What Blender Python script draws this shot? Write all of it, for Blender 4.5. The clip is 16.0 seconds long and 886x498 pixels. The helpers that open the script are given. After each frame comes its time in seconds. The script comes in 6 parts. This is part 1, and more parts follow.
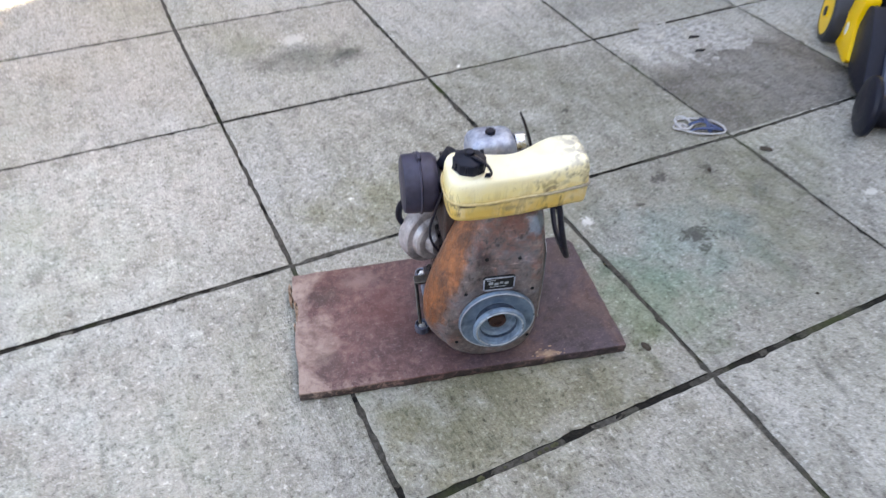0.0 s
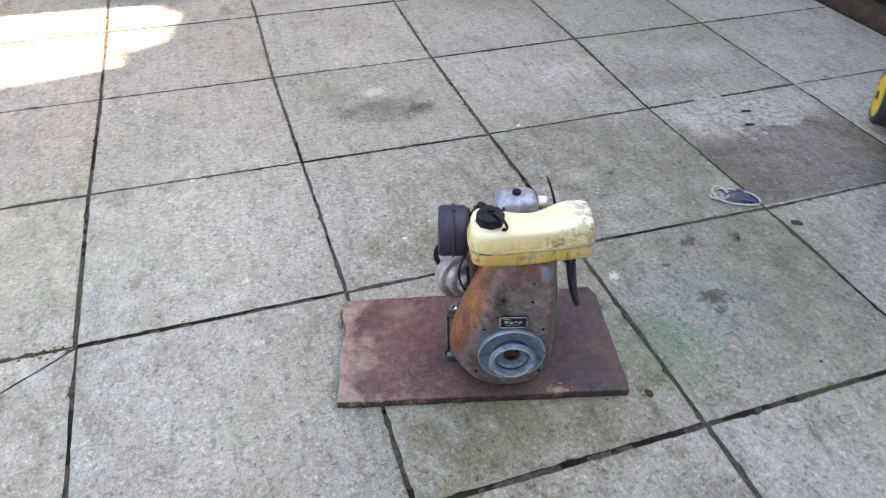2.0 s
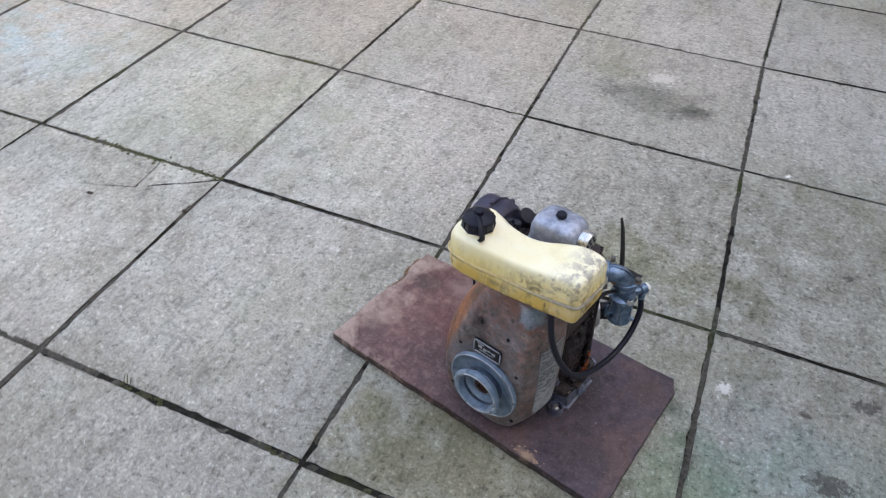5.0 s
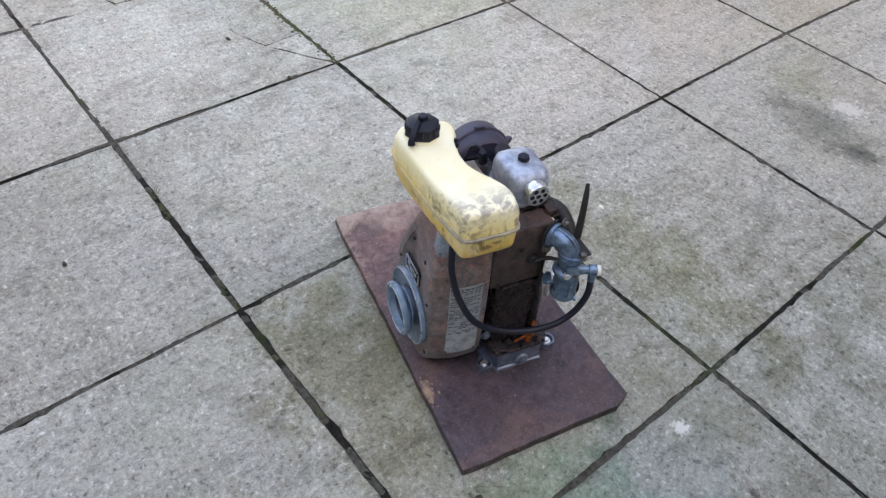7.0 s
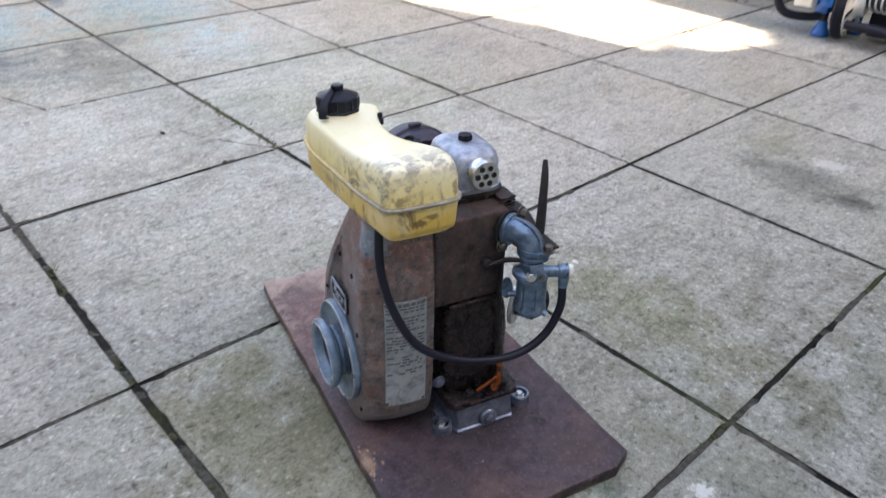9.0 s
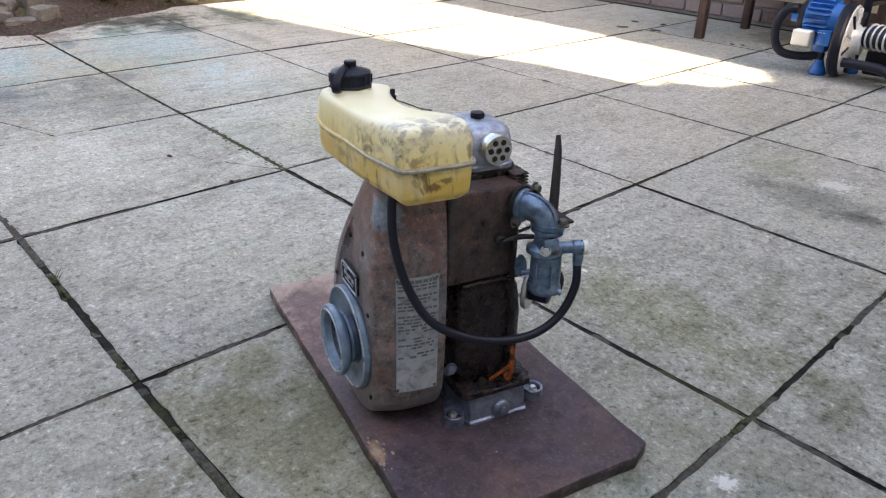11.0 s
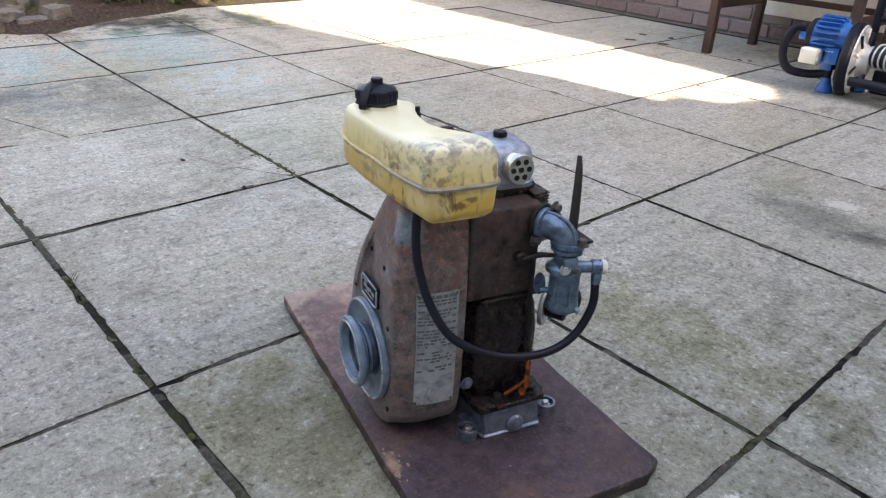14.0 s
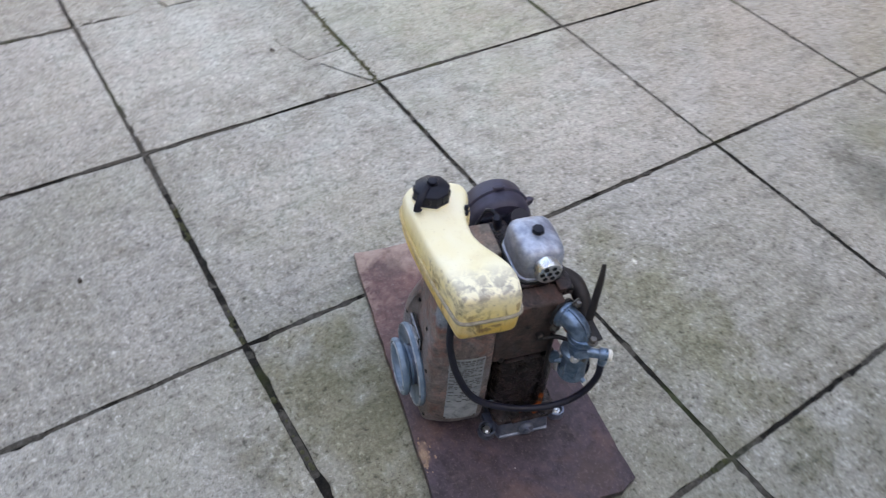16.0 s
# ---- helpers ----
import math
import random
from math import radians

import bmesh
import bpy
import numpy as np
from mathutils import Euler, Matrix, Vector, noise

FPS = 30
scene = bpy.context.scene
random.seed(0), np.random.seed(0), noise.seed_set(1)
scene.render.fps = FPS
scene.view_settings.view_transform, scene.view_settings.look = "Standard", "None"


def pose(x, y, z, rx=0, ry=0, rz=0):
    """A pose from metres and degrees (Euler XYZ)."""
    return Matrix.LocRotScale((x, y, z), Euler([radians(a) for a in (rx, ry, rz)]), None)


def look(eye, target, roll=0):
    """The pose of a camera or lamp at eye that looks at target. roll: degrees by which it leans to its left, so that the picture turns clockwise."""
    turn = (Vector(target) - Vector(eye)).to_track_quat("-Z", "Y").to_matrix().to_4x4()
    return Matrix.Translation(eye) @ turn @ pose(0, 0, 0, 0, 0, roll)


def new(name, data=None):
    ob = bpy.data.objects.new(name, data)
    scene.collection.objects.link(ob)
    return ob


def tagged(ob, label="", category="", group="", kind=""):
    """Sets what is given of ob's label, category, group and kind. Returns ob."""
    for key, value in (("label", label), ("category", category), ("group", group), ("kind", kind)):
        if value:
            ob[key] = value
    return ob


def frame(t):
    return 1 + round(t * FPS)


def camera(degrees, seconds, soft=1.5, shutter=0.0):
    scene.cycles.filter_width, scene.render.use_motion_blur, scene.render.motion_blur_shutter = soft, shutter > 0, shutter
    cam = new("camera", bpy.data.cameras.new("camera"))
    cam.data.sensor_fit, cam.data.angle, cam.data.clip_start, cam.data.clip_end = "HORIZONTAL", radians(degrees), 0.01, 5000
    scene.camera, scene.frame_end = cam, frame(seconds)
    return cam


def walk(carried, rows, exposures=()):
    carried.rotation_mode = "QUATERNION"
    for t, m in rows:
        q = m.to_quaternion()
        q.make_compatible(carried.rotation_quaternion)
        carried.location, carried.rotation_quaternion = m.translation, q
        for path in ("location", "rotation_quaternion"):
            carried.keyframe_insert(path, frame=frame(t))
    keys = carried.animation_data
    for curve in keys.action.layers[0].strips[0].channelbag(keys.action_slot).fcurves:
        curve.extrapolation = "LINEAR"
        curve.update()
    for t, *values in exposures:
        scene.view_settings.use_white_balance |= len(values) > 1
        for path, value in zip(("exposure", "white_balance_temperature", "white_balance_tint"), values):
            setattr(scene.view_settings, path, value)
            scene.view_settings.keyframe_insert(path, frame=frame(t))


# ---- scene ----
cam = camera(62.2, 16.0, soft=1.2, shutter=0.3)
METRES, EYE, TILT, LEAN, TURN = 3.2, 1.2, -30.0, 12.0, 0.0
PATH = [
    (0, (-0.2189, -1.1430, 1.0644), (0.4508, 0.1810, -0.2767), 1.32),
    (0.2, (-0.2684, -1.2443, 1.1452), (0.4360, 0.1161, -0.1405), 0.94),
    (0.5, (-0.3348, -1.4121, 1.2658), (0.3487, -0.0132, 0.0105), 0.73),
    (1, (-0.3303, -1.3687, 1.2283), (0.3617, 0.0329, -0.0194), 1.12),
    (1.5, (-0.3222, -1.3514, 1.2190), (0.3446, 0.0561, -0.0356), 0.61),
    (2, (-0.1919, -1.3206, 1.2024), (0.2993, 0.1513, -0.0594), 0.79),
    (2.5, (-0.0642, -1.3030, 1.1880), (0.2105, 0.1770, -0.1288), 0.49),
    (3, (0.0171, -1.2528, 1.1826), (0.2603, 0.2607, -0.1021), -1.60),
    (3.5, (0.1053, -1.1600, 1.1644), (0.2872, 0.3295, -0.1579), -0.15),
    (4, (0.1691, -1.1357, 1.1664), (0.2644, 0.2718, -0.2513), 0.43),
    (4.5, (0.3068, -1.1572, 1.1570), (0.0480, 0.2548, -0.2356), 2.07),
    (4.7, (0.3772, -1.1597, 1.1497), (-0.0211, 0.2499, -0.2120), 1.75),
    (6.8, (0.8318, -0.9296, 1.0614), (-0.1435, 0.0474, -0.3858), 5.50),
    (7, (0.8594, -0.9105, 1.0603), (-0.1715, 0.0355, -0.3688), 5.01),
    (7.5, (0.8876, -0.8757, 1.0582), (-0.1927, 0.0820, -0.3259), 4.48),
    (8, (0.9264, -0.8758, 1.0042), (-0.2279, 0.0594, -0.3348), 2.41),
    (8.5, (0.9153, -0.8697, 0.8728), (-0.2482, 0.1422, -0.4010), 0.87),
    (9, (0.8876, -0.8309, 0.7432), (-0.3600, 0.3286, -0.3052), 1.83),
    (9.2, (0.8893, -0.8308, 0.7150), (-0.3765, 0.3874, -0.2409), 1.91),
    (11.3, (0.9075, -0.8678, 0.6511), (-0.4055, 0.3446, -0.2469), 1.73),
    (11.5, (0.9066, -0.8689, 0.6551), (-0.4080, 0.3449, -0.2386), 1.78),
    (12, (0.9037, -0.8771, 0.6591), (-0.4138, 0.3305, -0.2386), 2.34),
    (12.5, (0.9038, -0.8800, 0.6552), (-0.4229, 0.3236, -0.2344), 2.31),
    (13, (0.8993, -0.8843, 0.6557), (-0.4298, 0.3136, -0.2380), 2.49),
    (13.5, (0.8942, -0.8870, 0.6546), (-0.4326, 0.3121, -0.2408), 2.76),
    (14, (0.8933, -0.8878, 0.6681), (-0.4195, 0.3285, -0.2248), 3.07),
    (14.5, (0.8759, -0.9039, 0.7829), (-0.3400, 0.2178, -0.3409), 3.08),
    (15, (0.8735, -0.9386, 0.9948), (-0.2394, 0.1959, -0.2194), 2.78),
    (15.5, (0.8710, -0.9133, 1.0984), (-0.1838, 0.1843, -0.1988), 4.11),
    (16, (0.8031, -0.7816, 1.1013), (-0.2982, 0.0258, -0.3600), 5.25),
]
EXPOSURES = [(0, 3.2, 8900, 17), (0.5, 3.4, 9200, 17), (1.0, 3.12, 9100, 17), (1.5, 3.05, 9000, 17), (3, 2.95, 8900, 17), (4.5, 2.85, 8900, 17), (7.5, 2.95, 8900, 17), (9, 2.95, 8700, 17), (11.3, 2.8, 8850, 17), (14, 2.8, 8850, 17), (16, 2.8, 8800, 17)]
walk(cam, [(t, look(eye, target, roll)) for t, eye, target, roll in PATH], EXPOSURES)

# ---- world, sun, exposure ----
SUN_SLOPE = 0.577
world = bpy.data.worlds.new("sky")
scene.world = world
world.use_nodes = True
wt = world.node_tree
sky = wt.nodes.new("ShaderNodeTexSky")
sky.sky_type, sky.sun_disc = "NISHITA", False
sky.sun_elevation, sky.sun_rotation = math.atan(SUN_SLOPE), radians(90)
sky.air_density, sky.dust_density, sky.ozone_density = 1.0, 2.5, 1.0
wt.links.new(sky.outputs[0], wt.nodes["Background"].inputs[0])
wt.nodes["Background"].inputs[1].default_value = 0.15
sun = new("sun", bpy.data.lights.new("sun", "SUN"))
sun.data.energy, sun.data.angle, sun.data.color = 5.0, radians(0.6), (1.0, 0.93, 0.82)
sun.matrix_world = look((10, 0, 10 * SUN_SLOPE), (0, 0, 0))


# ---- materials ----
class Nodes:
    """A small wrapper round one material's node tree."""

    def __init__(self, name):
        self.mat = bpy.data.materials.new(name)
        self.mat.use_nodes = True
        self.tree = self.mat.node_tree
        self.out = self.tree.nodes["Principled BSDF"]
        self.coord = self.tree.nodes.new("ShaderNodeTexCoord").outputs["Object"]
        self.place = self.tree.nodes.new("ShaderNodeNewGeometry").outputs["Position"]

    def put(self, socket, value):
        if isinstance(value, bpy.types.NodeSocket):
            self.tree.links.new(value, socket)
        elif isinstance(value, (tuple, list)) and len(value) == 3 and socket.type == "RGBA":
            socket.default_value = (*value, 1)
        else:
            socket.default_value = value

    def noise(self, scale, detail=4, rough=0.55, at=None, stretch=None, warp=0.0):
        n = self.tree.nodes.new("ShaderNodeTexNoise")
        v = at or self.coord
        if stretch:
            m = self.tree.nodes.new("ShaderNodeMapping")
            self.put(m.inputs["Vector"], v)
            m.inputs["Scale"].default_value = stretch[:3]
            if len(stretch) > 3:
                m.inputs["Rotation"].default_value = (0, 0, radians(stretch[3]))
            v = m.outputs[0]
        self.put(n.inputs["Vector"], v)
        for key, value in (("Scale", scale), ("Detail", detail), ("Roughness", rough), ("Distortion", warp)):
            n.inputs[key].default_value = value
        return n.outputs["Fac"]

    def cells(self, scale, at=None):
        n = self.tree.nodes.new("ShaderNodeTexVoronoi")
        self.put(n.inputs["Vector"], at or self.coord)
        n.inputs["Scale"].default_value = scale
        return n

    def span(self, value, a, b, c=0.0, d=1.0):
        n = self.tree.nodes.new("ShaderNodeMapRange")
        self.put(n.inputs[0], value)
        for i, x in enumerate((a, b, c, d)):
            n.inputs[i + 1].default_value = x
        return n.outputs[0]

    def calc(self, op, a, b=0.0):
        n = self.tree.nodes.new("ShaderNodeMath")
        n.operation = op
        self.put(n.inputs[0], a)
        self.put(n.inputs[1], b)
        return n.outputs[0]

    def mix(self, fac, a, b, kind="MIX"):
        n = self.tree.nodes.new("ShaderNodeMix")
        n.data_type, n.blend_type = "RGBA", kind
        self.put(n.inputs[0], fac)
        self.put(n.inputs[6], a)
        self.put(n.inputs[7], b)
        return n.outputs[2]

    def axis(self, i, at=None):
        n = self.tree.nodes.new("ShaderNodeSeparateXYZ")
        self.put(n.inputs[0], at or self.coord)
        return n.outputs[i]

    def chance(self):
        return self.tree.nodes.new("ShaderNodeObjectInfo").outputs["Random"]

    def spot(self, x, y, rx, ry, edge=0.5, wobble=None, at=None, axes=(0, 1)):
        """1 inside an ellipse on the ground (or across two other axes), fading out at its ragged edge."""
        dx = self.calc("MULTIPLY", self.calc("SUBTRACT", self.axis(axes[0], at), x), 1 / rx)
        dy = self.calc("MULTIPLY", self.calc("SUBTRACT", self.axis(axes[1], at), y), 1 / ry)
        r = self.calc("SQRT", self.calc("ADD", self.calc("MULTIPLY", dx, dx), self.calc("MULTIPLY", dy, dy)))
        if wobble is not None:
            r = self.calc("ADD", r, wobble)
        return self.span(r, 1.0, 1.0 - edge)

    def bump(self, height, strength=0.3, depth=0.01, under=None):
        n = self.tree.nodes.new("ShaderNodeBump")
        n.inputs["Strength"].default_value, n.inputs["Distance"].default_value = strength, depth
        self.put(n.inputs["Height"], height)
        if under is not None:
            self.put(n.inputs["Normal"], under)
        return n.outputs[0]

    def done(self, color, rough=0.6, metal=0.0, normal=None, coat=0.0, spec=0.5, through_it=0.0):
        for key, value in (("Base Color", color), ("Roughness", rough), ("Metallic", metal), ("Coat Weight", coat), ("Specular IOR Level", spec), ("Subsurface Weight", through_it)):
            self.put(self.out.inputs[key], value)
        if normal is not None:
            self.put(self.out.inputs["Normal"], normal)
        return self.mat


def slab_material():
    n = Nodes("weathered_concrete")
    p = n.place
    grain = n.noise(330, 3, 0.7, p)
    fleck = n.noise(88, 4, 0.75, p, warp=0.3)
    pits = n.noise(54, 5, 0.75, p, stretch=(1.0, 0.72, 1.0, 10), warp=0.4)
    blot = n.noise(9, 5, 0.65, p, warp=0.6)
    wide = n.noise(2.1, 4, 0.6, p, warp=0.8)
    brushed = n.noise(30, 4, 0.65, p, stretch=(1.0, 0.2, 1.0, 14))
    c = n.mix(n.span(wide, 0.3, 0.7), (0.375, 0.360, 0.312), (0.470, 0.460, 0.418))
    c = n.mix(n.span(blot, 0.32, 0.7, 0.0, 0.7), c, (0.505, 0.495, 0.462))
    c = n.mix(n.span(blot, 0.45, 0.25, 0.0, 0.5), c, (0.215, 0.205, 0.165))
    c = n.mix(n.span(brushed, 0.52, 0.30, 0.0, 0.34), c, (0.175, 0.168, 0.140))
    riven = n.noise(17, 5, 0.64, p, stretch=(1.0, 0.30, 1.0, 10), warp=0.6)
    much = n.span(n.noise(0.9, 3, 0.6, p), 0.38, 0.62, 0.15, 1.0)
    c = n.mix(n.calc("MULTIPLY", n.span(riven, 0.44, 0.33, 0.0, 0.55), much), c, (0.150, 0.147, 0.135))
    c = n.mix(n.calc("MULTIPLY", n.span(riven, 0.56, 0.70, 0.0, 0.36), much), c, (0.55, 0.545, 0.52))
    c = n.mix(n.span(pits, 0.45, 0.33, 0.0, 0.54), c, (0.105, 0.100, 0.084))
    c = n.mix(n.span(pits, 0.55, 0.66, 0.0, 0.55), c, (0.62, 0.615, 0.58))
    c = n.mix(n.span(fleck, 0.44, 0.34, 0.0, 0.72), c, (0.090, 0.085, 0.074))
    c = n.mix(n.span(fleck, 0.57, 0.67, 0.0, 0.85), c, (0.74, 0.735, 0.70))
    c = n.mix(n.span(grain, 0.35, 0.65, 0.0, 1.0), n.mix(1.0, c, (0.85, 0.85, 0.85), "MULTIPLY"), n.mix(1.0, c, (1.13, 1.13, 1.13), "MULTIPLY"))
    scale_off = n.noise(27, 5, 0.66, p, warp=0.9)
    c = n.mix(n.span(scale_off, 0.47, 0.34, 0.0, 0.42), c, n.mix(1.0, c, (0.52, 0.515, 0.50), "MULTIPLY"))
    pebble = n.noise(150, 2, 0.55, p)
    c = n.mix(n.span(pebble, 0.36, 0.64, 0.0, 1.0), n.mix(1.0, c, (0.85, 0.85, 0.85), "MULTIPLY"), n.mix(1.0, c, (1.12, 1.12, 1.11), "MULTIPLY"))
    tone = n.span(n.chance(), 0, 1, 0.875, 1.03)
    c = n.mix(1.0, c, tone, "MULTIPLY")
    moss = n.calc("MULTIPLY", n.span(n.noise(1.3, 4, 0.6, p), 0.47, 0.68), n.span(blot, 0.35, 0.6))
    c = n.mix(n.calc("MULTIPLY", moss, 0.5), c, (0.205, 0.220, 0.125))
    wob = n.span(n.noise(11, 4, 0.6, p), 0.25, 0.75, -0.55, 0.55)
    spots = (
        # x, y, rx, ry, colour, strength
        (0.30, 0.86, 0.20, 0.11, (0.115, 0.120, 0.105), 0.62),
        (0.43, 0.82, 0.07, 0.05, (0.05, 0.05, 0.048), 0.6),
        (0.32, 0.985, 0.05, 0.035, (0.62, 0.62, 0.58), 0.8),
        (0.16, 1.0, 0.10, 0.10, (0.17, 0.18, 0.105), 0.4),
        (1.40, 0.50, 0.26, 0.15, (0.42, 0.405, 0.37), 0.5),
        (1.28, 0.44, 0.10, 0.10, (0.50, 0.485, 0.44), 0.5),
        # two broad dark tints, painting weaker light on the eastern slabs
        (1.35, -0.42, 0.48, 0.42, (0.255, 0.250, 0.225), 0.65),
        (0.98, 0.12, 0.40, 0.50, (0.300, 0.290, 0.250), 0.5),
        (1.30, 0.38, 0.10, 0.08, (0.55, 0.53, 0.48), 0.6),
        (1.35, 0.80, 0.26, 0.12, (0.16, 0.15, 0.13), 0.4),
        (1.05, 0.95, 0.16, 0.12, (0.52, 0.50, 0.45), 0.5),
        (1.62, 0.92, 0.13, 0.10, (0.52, 0.50, 0.46), 0.5),
        # broad tints: slab tone, plus painted brighter west and dimmer south and east light
        (-0.90, 0.35, 0.40, 0.40, (0.55, 0.537, 0.482), 0.42),
        (-1.50, 0.40, 0.40, 0.36, (0.50, 0.50, 0.48), 0.28),
        (-0.32, -0.30, 0.42, 0.42, (0.54, 0.527, 0.468), 0.45),
        (-0.34, 0.32, 0.40, 0.40, (0.53, 0.517, 0.460), 0.45),
        (-0.95, -0.40, 0.42, 0.40, (0.56, 0.547, 0.490), 0.48),
        (0.92, -0.05, 0.50, 0.75, (0.20, 0.195, 0.145), 0.30),
        (0.90, 0.40, 0.60, 0.45, (0.22, 0.215, 0.175), 0.38),
        (0.42, 0.02, 0.45, 0.30, (0.20, 0.195, 0.140), 0.35),
        (-0.45, -0.98, 0.36, 0.36, (0.28, 0.272, 0.240), 0.45),
        (0.35, -0.90, 0.7, 0.34, (0.20, 0.195, 0.165), 0.30),
        (0.45, 0.30, 0.42, 0.36, (0.21, 0.20, 0.14), 0.22),
        (0.62, -0.40, 0.20, 0.17, (0.235, 0.300, 0.215), 0.66),
        (0.80, -0.30, 0.26, 0.18, (0.300, 0.370, 0.360), 0.65),
        (0.847, -0.287, 0.042, 0.028, (0.055, 0.050, 0.042), 0.75),
        (0.84, -0.325, 0.018, 0.014, (0.06, 0.06, 0.05), 0.7),
        (0.903, -0.081, 0.026, 0.017, (0.08, 0.07, 0.065), 0.8),
        (1.04, -0.10, 0.022, 0.02, (0.06, 0.055, 0.045), 0.6),
        (0.800, -0.150, 0.013, 0.008, (0.07, 0.06, 0.05), 0.8),
        (0.652, -0.146, 0.015, 0.013, (0.75, 0.75, 0.73), 0.8),
        (1.34, -0.34, 0.024, 0.014, (0.70, 0.70, 0.66), 0.7),
        (0.193, 0.157, 0.007, 0.007, (0.88, 0.88, 0.86), 1.0),
        (0.712, 0.617, 0.009, 0.010, (0.85, 0.85, 0.82), 1.0),
        (0.864, 0.277, 0.013, 0.009, (0.07, 0.065, 0.055), 0.8),
        (0.26, -0.52, 0.36, 0.17, (0.20, 0.188, 0.118), 0.75),
        (0.16, -0.40, 0.22, 0.15, (0.22, 0.205, 0.155), 0.55),
        (0.35, 0.12, 0.34, 0.13, (0.230, 0.225, 0.120), 0.45),
        (0.45, -1.02, 0.30, 0.22, (0.20, 0.19, 0.165), 0.4),
        (0.80, -1.0, 0.16, 0.12, (0.10, 0.10, 0.09), 0.45),
        (-0.85, 0.32, 0.30, 0.25, (0.23, 0.225, 0.16), 0.3),
        (-1.5, -0.12, 0.34, 0.20, (0.115, 0.115, 0.10), 0.5),
        (-1.42, -0.2, 0.12, 0.09, (0.55, 0.55, 0.52), 0.35),
        (-2.2, 0.33, 0.60, 0.36, (0.275, 0.365, 0.375), 0.8),
        (-2.2, -0.3, 0.42, 0.32, (0.275, 0.378, 0.392), 0.75),
        (-2.80, 0.45, 0.22, 0.40, (0.13, 0.10, 0.085), 0.75),
        (-2.62, 0.05, 0.12, 0.14, (0.15, 0.12, 0.10), 0.7),
        (-1.2, 0.1, 1.1, 0.9, (0.338, 0.360, 0.320), 0.8),
        (-1.62, -0.33, 0.30, 0.22, (0.235, 0.255, 0.245), 0.7),
        (-1.5, 0.30, 0.30, 0.22, (0.38, 0.42, 0.42), 0.6),
        (-2.5, 0.56, 0.24, 0.15, (0.06, 0.080, 0.075), 0.85),
        (-2.55, 0.30, 0.16, 0.10, (0.11, 0.15, 0.11), 0.7),
        (-2.65, 0.95, 0.34, 0.18, (0.06, 0.080, 0.06), 0.85),
        (-2.72, 0.36, 0.26, 0.14, (0.09, 0.115, 0.105), 0.85),
        (-2.74, 0.60, 0.20, 0.16, (0.085, 0.105, 0.095), 0.8),
        (-2.45, 0.05, 0.16, 0.06, (0.10, 0.115, 0.11), 0.6),
        (-1.70, -0.40, 0.12, 0.16, (0.15, 0.15, 0.17), 0.6),
        (-2.15, 0.72, 0.30, 0.05, (0.18, 0.20, 0.16), 0.5),
        (-1.72, -0.02, 0.10, 0.16, (0.14, 0.14, 0.15), 0.5),
        (-2.75, 0.5, 0.16, 0.3, (0.13, 0.14, 0.11), 0.6),
        (-0.95, 0.95, 0.3, 0.2, (0.24, 0.235, 0.21), 0.35),
        (-0.55, 2.75, 0.4, 0.25, (0.17, 0.17, 0.12), 0.55),
    )
    soaked = n.calc("MULTIPLY", n.calc("MULTIPLY", n.span(n.axis(0, p), 1.197, 1.200), n.span(n.axis(0, p), 1.786, 1.783)), n.calc("MULTIPLY", n.span(n.axis(1, p), 0.000, 0.003), n.span(n.calc("ADD", n.axis(1, p), n.span(blot, 0.3, 0.7, -0.06, 0.06)), 0.50, 0.36)))
    c = n.mix(n.calc("MULTIPLY", soaked, n.span(blot, 0.25, 0.7, 0.95, 0.6)), c, n.mix(1.0, c, (0.42, 0.395, 0.40), "MULTIPLY"))
    ragged = n.span(n.noise(55, 5, 0.7, p, warp=0.6), 0.25, 0.75, -1.1, 1.1)
    for x, y, rx, ry, colour, strength in spots:
        small = rx <= 0.05
        to = colour if small else n.mix(1.0, c, tuple(v / w for v, w in zip(colour, (0.36, 0.35, 0.31))), "MULTIPLY")
        c = n.mix(n.calc("MULTIPLY", n.spot(x, y, rx, ry, 0.4 if small else 0.7, ragged if small else wob, p), strength), c, to)
    rough = n.span(blot, 0.3, 0.7, 0.72, 0.92)
    h = n.calc("ADD", n.calc("ADD", n.calc("MULTIPLY", fleck, 0.5), n.calc("ADD", n.calc("MULTIPLY", pits, 0.7), n.calc("MULTIPLY", pebble, 0.5))), n.calc("ADD", n.calc("MULTIPLY", grain, 0.3), n.calc("ADD", n.calc("MULTIPLY", brushed, 0.7), n.calc("MULTIPLY", n.calc("MULTIPLY", riven, much), 3.0))))
    return n.done(c, rough, 0, n.bump(h, 0.85, 0.008), spec=0.3)


def dirt_material(name, a, b, scale=40):
    n = Nodes(name)
    p = n.place
    f = n.noise(scale, 5, 0.7, p)
    c = n.mix(n.span(f, 0.3, 0.7), a, b)
    c = n.mix(n.span(n.noise(3.0, 3, 0.6, p), 0.54, 0.66, 0.0, 0.75), c, (0.055, 0.075, 0.022))
    return n.done(c, 0.95, 0, n.bump(f, 0.8, 0.02), spec=0.2)


